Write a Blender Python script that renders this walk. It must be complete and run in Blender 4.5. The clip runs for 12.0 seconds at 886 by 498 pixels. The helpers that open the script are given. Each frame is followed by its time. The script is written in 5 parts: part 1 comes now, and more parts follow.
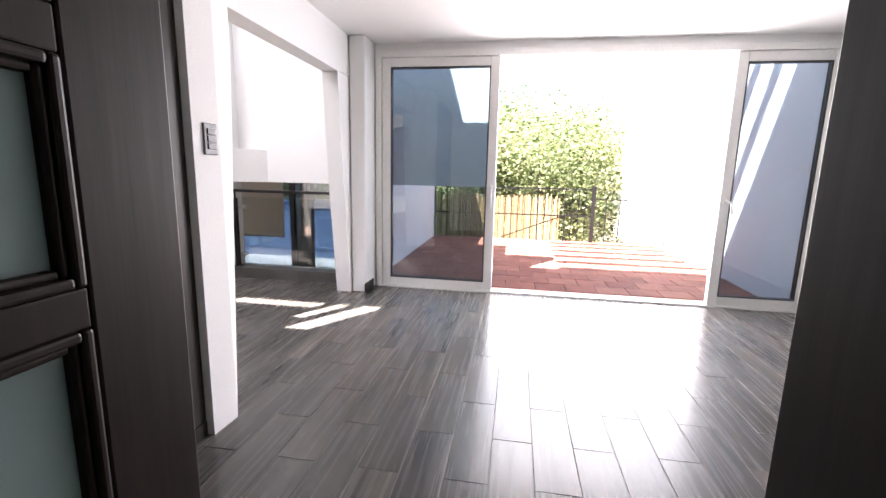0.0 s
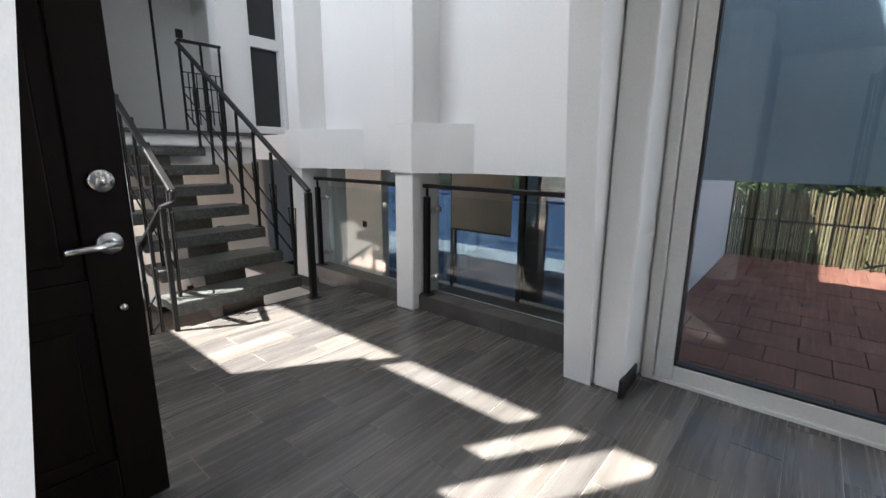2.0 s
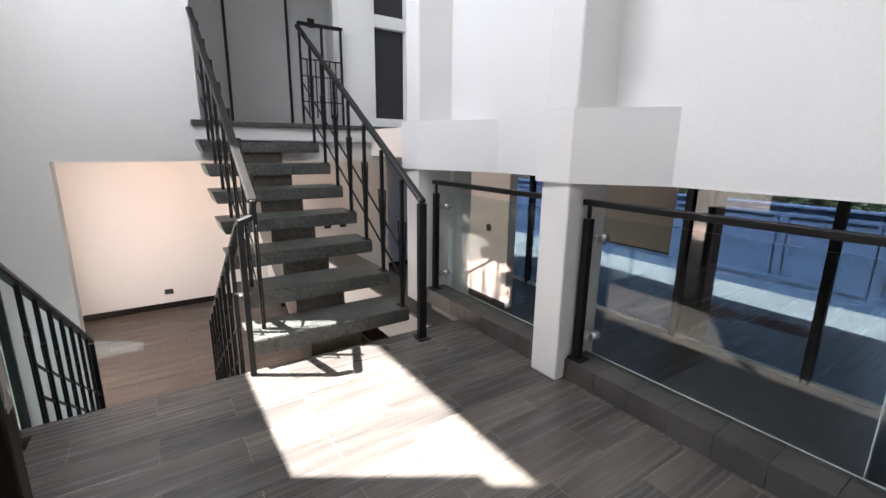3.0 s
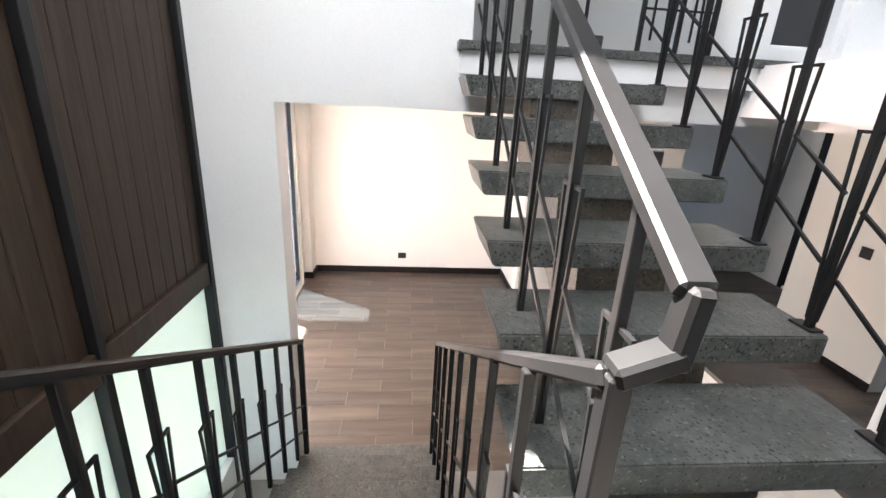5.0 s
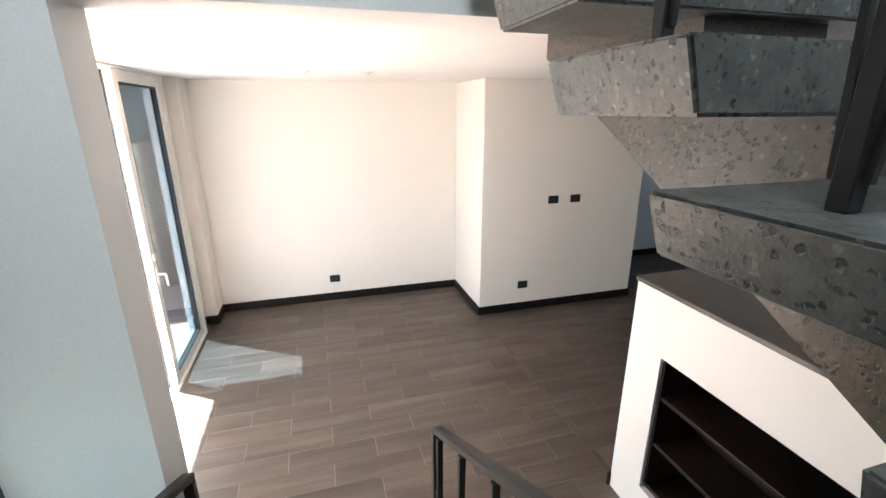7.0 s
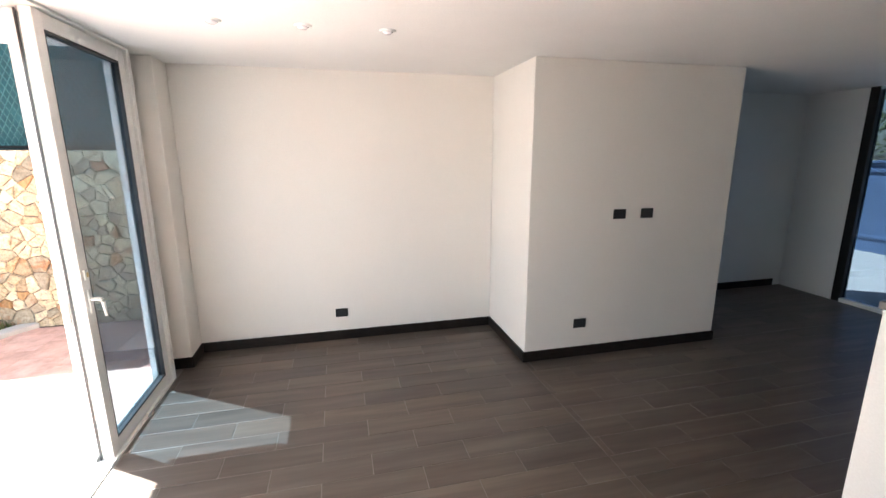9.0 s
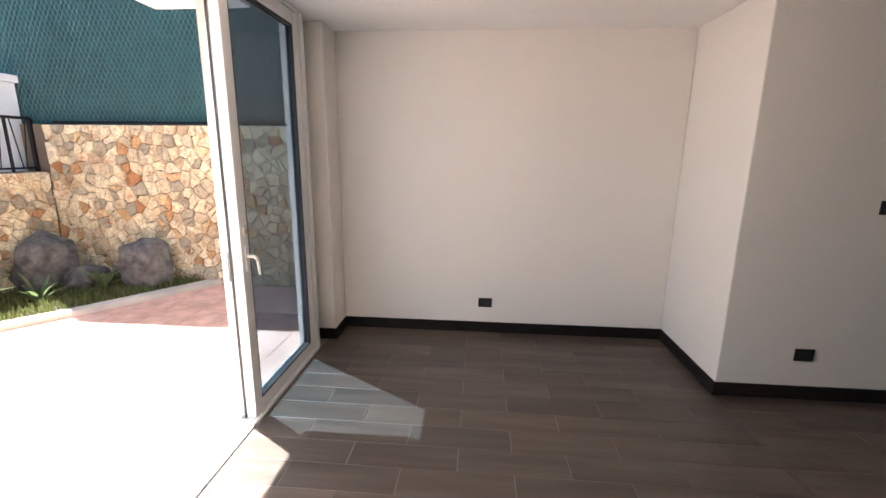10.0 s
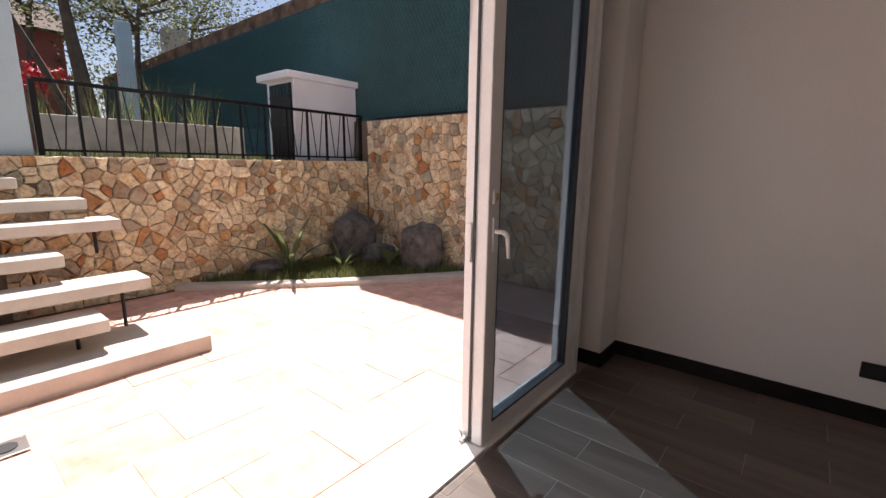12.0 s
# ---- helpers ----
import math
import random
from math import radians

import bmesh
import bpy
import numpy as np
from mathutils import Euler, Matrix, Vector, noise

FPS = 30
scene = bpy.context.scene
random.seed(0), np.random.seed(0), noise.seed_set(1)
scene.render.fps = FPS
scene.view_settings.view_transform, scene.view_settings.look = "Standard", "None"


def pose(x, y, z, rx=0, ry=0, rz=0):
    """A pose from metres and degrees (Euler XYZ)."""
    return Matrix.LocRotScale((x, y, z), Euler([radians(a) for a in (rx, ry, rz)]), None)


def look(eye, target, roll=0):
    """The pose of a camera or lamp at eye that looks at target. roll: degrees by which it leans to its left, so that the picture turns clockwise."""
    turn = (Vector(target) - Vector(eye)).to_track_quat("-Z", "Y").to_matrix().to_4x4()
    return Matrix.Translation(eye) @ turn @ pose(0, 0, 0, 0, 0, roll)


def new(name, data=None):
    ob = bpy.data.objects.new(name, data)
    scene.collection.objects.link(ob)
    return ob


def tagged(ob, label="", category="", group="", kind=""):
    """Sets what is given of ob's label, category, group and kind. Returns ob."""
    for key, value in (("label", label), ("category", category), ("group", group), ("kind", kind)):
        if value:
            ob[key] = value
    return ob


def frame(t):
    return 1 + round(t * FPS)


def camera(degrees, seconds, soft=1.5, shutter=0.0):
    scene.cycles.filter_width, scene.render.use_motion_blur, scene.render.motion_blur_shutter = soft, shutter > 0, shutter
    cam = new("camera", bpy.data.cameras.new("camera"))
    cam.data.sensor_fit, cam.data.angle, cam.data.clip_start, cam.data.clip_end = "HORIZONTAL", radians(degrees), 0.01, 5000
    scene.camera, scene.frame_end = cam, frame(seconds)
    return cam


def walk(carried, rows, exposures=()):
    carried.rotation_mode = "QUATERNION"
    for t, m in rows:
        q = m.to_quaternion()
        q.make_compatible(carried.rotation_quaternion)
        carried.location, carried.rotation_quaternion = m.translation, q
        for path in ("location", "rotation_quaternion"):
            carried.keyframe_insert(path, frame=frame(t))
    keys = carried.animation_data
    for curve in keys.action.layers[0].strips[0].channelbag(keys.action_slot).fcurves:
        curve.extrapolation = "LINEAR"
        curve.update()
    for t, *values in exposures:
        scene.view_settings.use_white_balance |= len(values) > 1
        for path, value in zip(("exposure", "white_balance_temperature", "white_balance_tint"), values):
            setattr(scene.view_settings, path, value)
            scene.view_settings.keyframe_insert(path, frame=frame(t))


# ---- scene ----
cam = camera(91.0, 12.0)
PATH = [
    (0, (0.798, 0.404, 1.196), (0.482, 2.348, 0.848), 1.3),
    (0.5, (0.661, 0.937, 1.196), (0.109, 2.828, 0.851), 0.1),
    (1, (0.508, 1.455, 1.216), (-0.372, 3.199, 0.786), 1.6),
    (1.5, (0.265, 1.913, 1.193), (-0.757, 3.582, 0.782), 1.3),
    (2, (-0.028, 2.318, 1.17), (-1.286, 3.815, 0.75), 0.5),
    (2.5, (-0.407, 2.669, 1.188), (-1.926, 3.904, 0.781), 2.1),
    (3, (-0.834, 2.927, 1.206), (-2.45, 4.014, 0.751), 0.7),
    (3.5, (-1.319, 3.129, 1.199), (-3.148, 3.801, 0.747), 1.9),
    (5.5, (-3.125, 2.938, 1.096), (-5.004, 3.088, 0.428), 2.6),
    (6, (-3.415, 2.857, 1.07), (-5.243, 3.182, 0.326), 0.3),
    (6.5, (-3.684, 2.873, 0.927), (-5.544, 3.188, 0.263), 0.3),
    (7, (-3.913, 2.891, 0.795), (-5.745, 3.417, 0.189), -0.1),
    (9, (-4.899, 3.010, 0.348), (-6.798, 3.470, -0.077), -0.2),
    (9.5, (-5.126, 2.976, 0.255), (-7.077, 3.108, -0.164), 0.8),
    (10, (-5.387, 2.909, 0.13), (-7.333, 2.752, -0.306), 0.6),
    (10.5, (-5.642, 2.853, 0.047), (-7.513, 2.349, -0.45), 0.2),
    (11, (-5.919, 2.822, -0.049), (-7.691, 2.036, -0.541), 0.8),
    (11.5, (-6.117, 2.672, -0.191), (-7.795, 1.662, -0.599), 0.2),
    (12, (-6.172, 2.594, -0.195), (-7.683, 1.341, -0.577), 0.7),
]
walk(cam, [(t, look(eye, target, roll)) for t, eye, target, roll in PATH], [(0, 3.88, 6800, 20), (0.5, 3.2, 6800, 17), (1.0, 2.95, 6500, 14), (1.5, 2.96, 6620, 14), (2.0, 2.97, 6400, 10), (2.5, 3.45, 6550, 11), (3.0, 3.38, 6550, 13), (3.7, 3.5, 6550, 11), (5.5, 4.32, 6480, 11), (6.2, 4.22, 6350, 8), (7.0, 3.82, 6150, 5), (9.0, 3.38, 6040, 5), (9.5, 3.25, 6080, 5), (10.0, 2.74, 6330, 10), (10.6, 2.19, 6520, 13), (11.0, 1.9, 6600, 16), (11.5, 1.8, 6600, 17), (12.0, 1.1, 6650, 19)])

# ---------------------------------------------------------------- light
EL, AZ = radians(62.0), Vector((0.535, 0.845, 0)).normalized()      # the way the sunlight travels
world = bpy.data.worlds.new("sky")
scene.world = world
world.use_nodes = True
wn = world.node_tree
sky = wn.nodes.new("ShaderNodeTexSky")
sky.sky_type, sky.sun_disc, sky.sun_elevation = "NISHITA", False, EL
sky.sun_rotation = math.atan2(-AZ.x, -AZ.y)
wn.nodes["Background"].inputs["Strength"].default_value = 0.055
wn.links.new(sky.outputs["Color"], wn.nodes["Background"].inputs["Color"])
sun = new("sun", bpy.data.lights.new("sun", "SUN"))
sun.data.energy, sun.data.angle, sun.data.color = 5.0, radians(0.5), (1, 0.96, 0.9)
sun.matrix_world = look((0, 0, 30), Vector((0, 0, 30)) + AZ * math.cos(EL) - Vector((0, 0, math.sin(EL))))


def area(name, eye, target, sx, sy, watts, colour=(1, 1, 1)):
    """Skylight that enters by an opening."""
    ob = new(name, bpy.data.lights.new(name, "AREA"))
    ob.data.shape, ob.data.size, ob.data.size_y, ob.data.energy, ob.data.color = "RECTANGLE", sx, sy, watts, colour
    ob.matrix_world = look(eye, target)
    return ob


area("skylight_terrace", (1.62, 4.95, 1.2), (1.62, 0, 0.9), 2.1, 2.1, 11, (0.93, 0.96, 1))
area("skylight_clerestory", (-2.9, 1.95, 4.0), (-2.9, 4.5, 1.6), 2.4, 1.3, 13.0, (0.95, 0.97, 1))
area("skylight_patio", (-7.0, 1.38, -0.3), (-7.0, 5, -0.6), 3.2, 2.3, 8.0, (1, 0.97, 0.92))
area("skylight_north", (-5.0, 9.15, 0.0), (-5.0, 5, -1.2), 7.0, 1.8, 0.7, (0.75, 0.86, 1))


# ---------------------------------------------------------------- materials
def material(name):
    m = bpy.data.materials.new(name)
    m.use_nodes = True
    nt = m.node_tree
    return m, nt, nt.nodes["Principled BSDF"]


def node(nt, kind, **inputs):
    n = nt.nodes.new(kind)
    for key, value in inputs.items():
        n.inputs[key.replace("_", " ")].default_value = value
    return n


def place_of(nt, scale=(1, 1, 1), random_shift=False):
    """World-sized coordinates; with a random shift for each object."""
    geo = nt.nodes.new("ShaderNodeNewGeometry")
    mul = nt.nodes.new("ShaderNodeVectorMath")
    mul.operation = "MULTIPLY"
    mul.inputs[1].default_value = scale
    nt.links.new(geo.outputs["Position"], mul.inputs[0])
    if not random_shift:
        return mul.outputs[0]
    info = nt.nodes.new("ShaderNodeObjectInfo")
    up = node(nt, "ShaderNodeMath")
    up.operation = "MULTIPLY"
    up.inputs[1].default_value = 37.0
    nt.links.new(info.outputs["Random"], up.inputs[0])
    add = nt.nodes.new("ShaderNodeVectorMath")
    nt.links.new(mul.outputs[0], add.inputs[0])
    nt.links.new(up.outputs[0], add.inputs[1])
    return add.outputs[0]


def ramp(nt, source, stops):
    r = nt.nodes.new("ShaderNodeValToRGB")
    els = r.color_ramp.elements
    while len(els) < len(stops):
        els.new(0.5)
    for e, (p, c) in zip(els, stops):
        e.position, e.color = p, (*c, 1)
    nt.links.new(source, r.inputs[0])
    return r.outputs[0]


def mix(nt, kind, fac, a, b):
    m = nt.nodes.new("ShaderNodeMixRGB")
    m.blend_type = kind
    for slot, value in zip(("Fac", "Color1", "Color2"), (fac, a, b)):
        if isinstance(value, bpy.types.NodeSocket):
            nt.links.new(value, m.inputs[slot])
        else:
            m.inputs[slot].default_value = value if slot == "Fac" else (*value, 1)
    return m.outputs[0]


def noise_of(nt, coords, scale, detail=4.0, rough=0.55):
    n = node(nt, "ShaderNodeTexNoise", Scale=scale, Detail=detail, Roughness=rough)
    nt.links.new(coords, n.inputs["Vector"])
    return n.outputs["Fac"]


def bump(nt, bsdf, height, strength, distance=0.01):
    b = node(nt, "ShaderNodeBump", Strength=strength, Distance=distance)
    nt.links.new(height, b.inputs["Height"])
    nt.links.new(b.outputs[0], bsdf.inputs["Normal"])


def surface(name, base, rough=0.5, metal=0.0, spread=0.12, scale=3.0, grain=60.0, bumps=0.05, spec=0.5):
    """A plain surface with blotches and fine grain."""
    m, nt, bsdf = material(name)
    at = place_of(nt)
    big, fine = noise_of(nt, at, scale), noise_of(nt, at, grain, 3)
    lo, hi = [c * (1 - spread) for c in base], [min(1, c * (1 + spread * 0.6)) for c in base]
    col = ramp(nt, big, [(0.3, lo), (0.7, hi)])
    col = mix(nt, "MULTIPLY", 0.35, col, ramp(nt, fine, [(0.3, (0.8,) * 3), (0.7, (1,) * 3)]))
    nt.links.new(col, bsdf.inputs["Base Color"])
    rr = node(nt, "ShaderNodeMapRange")
    rr.inputs["To Min"].default_value, rr.inputs["To Max"].default_value = rough * 0.85, min(1, rough * 1.15)
    nt.links.new(big, rr.inputs["Value"])
    nt.links.new(rr.outputs[0], bsdf.inputs["Roughness"])
    bsdf.inputs["Metallic"].default_value = metal
    bsdf.inputs["Specular IOR Level"].default_value = spec
    bump(nt, bsdf, fine, bumps, 0.004)
    return m


def plank_tile(name, dark, mid, light, rough=0.32):
    """Wood-look porcelain: each plank takes its own grain; grain runs along y."""
    m, nt, bsdf = material(name)
    at = place_of(nt, (9.0, 0.7, 1.0), True)
    info = nt.nodes.new("ShaderNodeObjectInfo")
    warp = noise_of(nt, at, 1.1, 5, 0.6)
    fine = noise_of(nt, place_of(nt, (42, 1.0, 1), True), 1.5, 3)
    col = ramp(nt, warp, [(0.28, dark), (0.5, mid), (0.72, light)])
    col = mix(nt, "MULTIPLY", 0.12, col, ramp(nt, fine, [(0.25, (0.70,) * 3), (0.7, (1, 1, 1))]))
    tone = ramp(nt, info.outputs["Random"], [(0, (0.80, 0.80, 0.82)), (0.5, (0.97, 0.96, 0.95)), (1, (1.14, 1.10, 1.05))])
    col = mix(nt, "MULTIPLY", 1.0, col, tone)
    nt.links.new(col, bsdf.inputs["Base Color"])
    rr = node(nt, "ShaderNodeMapRange")
    rr.inputs["To Min"].default_value, rr.inputs["To Max"].default_value = rough - 0.07, rough + 0.1
    nt.links.new(fine, rr.inputs["Value"])
    nt.links.new(rr.outputs[0], bsdf.inputs["Roughness"])
    bump(nt, bsdf, fine, 0.05, 0.002)
    return m


def terrazzo(name, tint=(1, 1, 1)):
    """Cement with dark pits and pale chips of uneven outline, worn smooth between them."""
    m, nt, bsdf = material(name)
    at = place_of(nt)
    wob = nt.nodes.new("ShaderNodeVectorMath")
    wob.operation = "MULTIPLY_ADD"
    wn_ = node(nt, "ShaderNodeTexNoise", Scale=90.0, Detail=2.0)
    nt.links.new(at, wn_.inputs["Vector"])
    nt.links.new(wn_.outputs["Color"], wob.inputs[0])
    wob.inputs[1].default_value = (0.015, 0.015, 0.015)
    nt.links.new(at, wob.inputs[2])
    v = node(nt, "ShaderNodeTexVoronoi", Scale=92.0)
    nt.links.new(wob.outputs[0], v.inputs["Vector"])
    hue = nt.nodes.new("ShaderNodeSeparateColor")
    nt.links.new(v.outputs["Color"], hue.inputs[0])
    chip = ramp(nt, hue.outputs[0], [(0.0, (0.008, 0.009, 0.009)), (0.26, (0.018, 0.020, 0.020)), (0.34, (0.058, 0.064, 0.062)), (0.74, (0.082, 0.086, 0.080)), (0.90, (0.115, 0.114, 0.104)), (0.99, (0.19, 0.185, 0.16))])
    cement = ramp(nt, noise_of(nt, at, 7), [(0.28, (0.048, 0.054, 0.052)), (0.5, (0.076, 0.081, 0.077)), (0.72, (0.112, 0.113, 0.106))])
    inside = ramp(nt, v.outputs["Distance"], [(0.34, (1,) * 3), (0.50, (0, 0, 0))])
    body = mix(nt, "MIX", inside, cement, chip)
    body = mix(nt, "MULTIPLY", 0.7, body, ramp(nt, noise_of(nt, at, 28, 6, 0.7), [(0.3, (0.55,) * 3), (0.55, (1, 1, 1)), (0.75, (1.35, 1.32, 1.25))]))
    body = mix(nt, "MULTIPLY", 1.0, body, tint)
    nt.links.new(body, bsdf.inputs["Base Color"])
    rr = node(nt, "ShaderNodeMapRange")
    rr.inputs["To Min"].default_value, rr.inputs["To Max"].default_value = 0.20, 0.46
    nt.links.new(noise_of(nt, at, 5), rr.inputs["Value"])
    nt.links.new(rr.outputs[0], bsdf.inputs["Roughness"])
    pits = mix(nt, "MULTIPLY", 1.0, inside, ramp(nt, hue.outputs[0], [(0.27, (1,) * 3), (0.34, (0, 0, 0))]))
    relief = mix(nt, "SUBTRACT", 0.8, noise_of(nt, at, 55, 5, 0.7), pits)
    bump(nt, bsdf, relief, 0.35, 0.004)
    return m


def thin_pane(name, tint, gloss=0.045):
    """A flat pane: it lets tinted light through and mirrors by its Fresnel share."""
    m, nt, bsdf = material(name)
    nt.nodes.remove(bsdf)
    clear, shine = nt.nodes.new("ShaderNodeBsdfTransparent"), nt.nodes.new("ShaderNodeBsdfGlossy")
    clear.inputs["Color"].default_value = (*tint, 1)
    shine.inputs["Roughness"].default_value = 0.0
    shine.inputs["Color"].default_value = (1, 1, 1, 1)
    edge, both = node(nt, "ShaderNodeLayerWeight", Blend=0.5), nt.nodes.new("ShaderNodeMixShader")
    bend, share = nt.nodes.new("ShaderNodeMath"), nt.nodes.new("ShaderNodeMath")
    bend.operation, share.operation = "POWER", "MULTIPLY_ADD"
    bend.inputs[1].default_value = 5.0
    share.inputs[1].default_value, share.inputs[2].default_value = 1 - gloss, gloss
    nt.links.new(edge.outputs["Facing"], bend.inputs[0])
    nt.links.new(bend.outputs[0], share.inputs[0])
    nt.links.new(share.outputs[0], both.inputs[0])
    nt.links.new(clear.outputs[0], both.inputs[1])
    nt.links.new(shine.outputs[0], both.inputs[2])
    nt.links.new(both.outputs[0], nt.nodes["Material Output"].inputs["Surface"])
    return m


def frosted(name, colour):
    """Sandblasted pane: light comes through evenly spread, with a faint sheen."""
    m, nt, bsdf = material(name)
    bsdf.inputs["Base Color"].default_value = (*colour, 1)
    bsdf.inputs["Roughness"].default_value = 0.35
    thin, both = nt.nodes.new("ShaderNodeBsdfTranslucent"), node(nt, "ShaderNodeMixShader", Fac=0.72)
    thin.inputs["Color"].default_value = (*colour, 1)
    nt.links.new(bsdf.outputs[0], both.inputs[1])
    nt.links.new(thin.outputs[0], both.inputs[2])
    nt.links.new(both.outputs[0], nt.nodes["Material Output"].inputs["Surface"])
    return m


def wood_dark(name, lo, hi, rough=0.42, stretch=(14, 14, 0.8), spec=0.22):
    m, nt, bsdf = material(name)
    at = place_of(nt, stretch)
    grain = noise_of(nt, at, 2.6, 6, 0.62)
    fine = noise_of(nt, at, 14, 3)
    col = ramp(nt, grain, [(0.3, lo), (0.7, hi)])
    col = mix(nt, "MULTIPLY", 0.3, col, ramp(nt, fine, [(0.3, (0.7,) * 3), (0.7, (1,) * 3)]))
    nt.links.new(col, bsdf.inputs["Base Color"])
    bsdf.inputs["Roughness"].default_value = rough
    bsdf.inputs["Specular IOR Level"].default_value = spec
    bump(nt, bsdf, grain, 0.12, 0.004)
    return m


def stone_mix(name, stops, rough=0.85, scale=9.0, stain=None):
    """Each piece takes its colour by its own random number, mottled."""
    m, nt, bsdf = material(name)
    at = place_of(nt, (1, 1, 1), True)
    info = nt.nodes.new("ShaderNodeObjectInfo")
    geo = nt.nodes.new("ShaderNodeNewGeometry")
    both = node(nt, "ShaderNodeMath")
    both.operation = "ADD"
    nt.links.new(info.outputs["Random"], both.inputs[0])
    nt.links.new(geo.outputs["Random Per Island"], both.inputs[1])
    fr = node(nt, "ShaderNodeMath")
    fr.operation = "FRACT"
    nt.links.new(both.outputs[0], fr.inputs[0])
    own = ramp(nt, fr.outputs[0], stops)
    spots = noise_of(nt, at, scale, 6, 0.65)
    col = mix(nt, "MULTIPLY", 0.75, own, ramp(nt, spots, [(0.3, (0.62, 0.57, 0.52)), (0.5, (1, 0.98, 0.95)), (0.72, (1.35, 1.36, 1.36))]))
    if stain:
        col = mix(nt, "MIX", ramp(nt, noise_of(nt, at, 5.5, 5, 0.7), [(0.54, (0, 0, 0)), (0.66, (0.75,) * 3)]), col, stain)
        col = mix(nt, "MULTIPLY", 0.8, col, ramp(nt, noise_of(nt, at, 30, 6, 0.7), [(0.32, (0.58, 0.54, 0.50)), (0.5, (1.14,) * 3), (0.72, (1.5,) * 3)]))
    nt.links.new(col, bsdf.inputs["Base Color"])
    bsdf.inputs["Roughness"].default_value = rough
    bump(nt, bsdf, noise_of(nt, at, 24, 6, 0.65), 0.9 if stain else 0.5, 0.02 if stain else 0.012)
    return m


def leaves(name, lo, hi):
    m, nt, bsdf = material(name)
    geo = nt.nodes.new("ShaderNodeNewGeometry")
    col = ramp(nt, geo.outputs["Random Per Island"], [(0, lo), (1, hi)])
    nt.links.new(col, bsdf.inputs["Base Color"])
    bsdf.inputs["Roughness"].default_value = 0.55
    thin, both = nt.nodes.new("ShaderNodeBsdfTranslucent"), node(nt, "ShaderNodeMixShader", Fac=0.42)
    nt.links.new(col, thin.inputs["Color"])
    nt.links.new(bsdf.outputs[0], both.inputs[1])
    nt.links.new(thin.outputs[0], both.inputs[2])
    nt.links.new(both.outputs[0], nt.nodes["Material Output"].inputs["Surface"])
    return m


WHITE = surface("white_paint", (0.80, 0.80, 0.79), 0.75, spread=0.02, scale=1.2, grain=140, bumps=0.06)
CREAM = surface("cream_paint", (0.82, 0.785, 0.735), 0.75, spread=0.02, scale=1.2, grain=140, bumps=0.06)
STUCCO = surface("outdoor_stucco", (0.72, 0.74, 0.77), 0.9, spread=0.06, scale=1.5, grain=90, bumps=0.15)
BLUE = surface("blue_painted_wall", (0.13, 0.19, 0.31), 0.85, spread=0.08, grain=70, bumps=0.12)
CEILING = surface("ceiling_paint", (0.83, 0.82, 0.80), 0.85, spread=0.02, grain=120, bumps=0.04)
PLANK = plank_tile("grey_plank_tile", (0.050, 0.046, 0.043), (0.093, 0.087, 0.081), (0.150, 0.139, 0.128), 0.25)
PLANK_LOW = plank_tile("brown_plank_tile", (0.053, 0.040, 0.031), (0.088, 0.067, 0.053), (0.130, 0.102, 0.083), 0.36)
KERBTILE = surface("grey_kerb_tile", (0.080, 0.074, 0.069), 0.36, spread=0.35, scale=5, grain=45, bumps=0.05)
GROUT = surface("grout", (0.24, 0.225, 0.21), 0.9)
BLACK = surface("black_steel", (0.010, 0.0095, 0.010), 0.4, 0.0, spread=0.2, scale=8, bumps=0.03, spec=0.3)
TERRAZZO = terrazzo("terrazzo")
UPVC = surface("white_window_profile", (0.78, 0.78, 0.76), 0.35, spread=0.03, bumps=0.01)
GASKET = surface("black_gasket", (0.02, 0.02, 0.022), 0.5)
GLASS = thin_pane("clear_glass", (0.93, 0.97, 0.96))
GLASS_TINT = thin_pane("tinted_glass", (0.52, 0.58, 0.61))
GLASS_PATIO = thin_pane("tinted_patio_glass", (0.39, 0.475, 0.54))
GLASS_DARK = thin_pane("dark_tinted_glass", (0.25, 0.29, 0.335))
GLASS_FROST = frosted("frosted_glass", (0.50, 0.62, 0.60))
DOORWOOD = wood_dark("dark_stained_wood", (0.010, 0.0058, 0.0042), (0.021, 0.0125, 0.0092), 0.40)
ENTRYWOOD = wood_dark("black_brown_stained_wood", (0.003, 0.0018, 0.0014), (0.007, 0.0042, 0.0033), 0.5, spec=0.06)
CLOSET = wood_dark("espresso_laminate", (0.013, 0.0095, 0.008), (0.024, 0.0175, 0.0145), 0.38)
PANELWOOD = wood_dark("brown_panel_wood", (0.030, 0.018, 0.012), (0.060, 0.040, 0.028), 0.45)
SKIRT = wood_dark("black_brown_skirting", (0.010, 0.008, 0.007), (0.022, 0.017, 0.015), 0.35, (3, 3, 12))
CHROME = surface("brushed_chrome", (0.62, 0.62, 0.62), 0.28, 1.0, spread=0.05, bumps=0.02)
BRASS = surface("worn_brass", (0.55, 0.40, 0.16), 0.35, 1.0, spread=0.1)
PLASTIC = surface("black_plastic", (0.012, 0.012, 0.012), 0.4, spread=0.1)
GREYPLATE = surface("grey_switch_plate", (0.065, 0.065, 0.068), 0.4, spread=0.06)
TERRACOTTA = stone_mix("terracotta_tile", [(0, (0.21, 0.068, 0.042)), (0.5, (0.265, 0.092, 0.058)), (1, (0.32, 0.13, 0.085))], 0.7, 5)
PATIO_TILE = stone_mix("patio_tile", [(0, (0.62, 0.375, 0.295)), (0.5, (0.67, 0.42, 0.335)), (1, (0.71, 0.465, 0.38))], 0.75, 5)
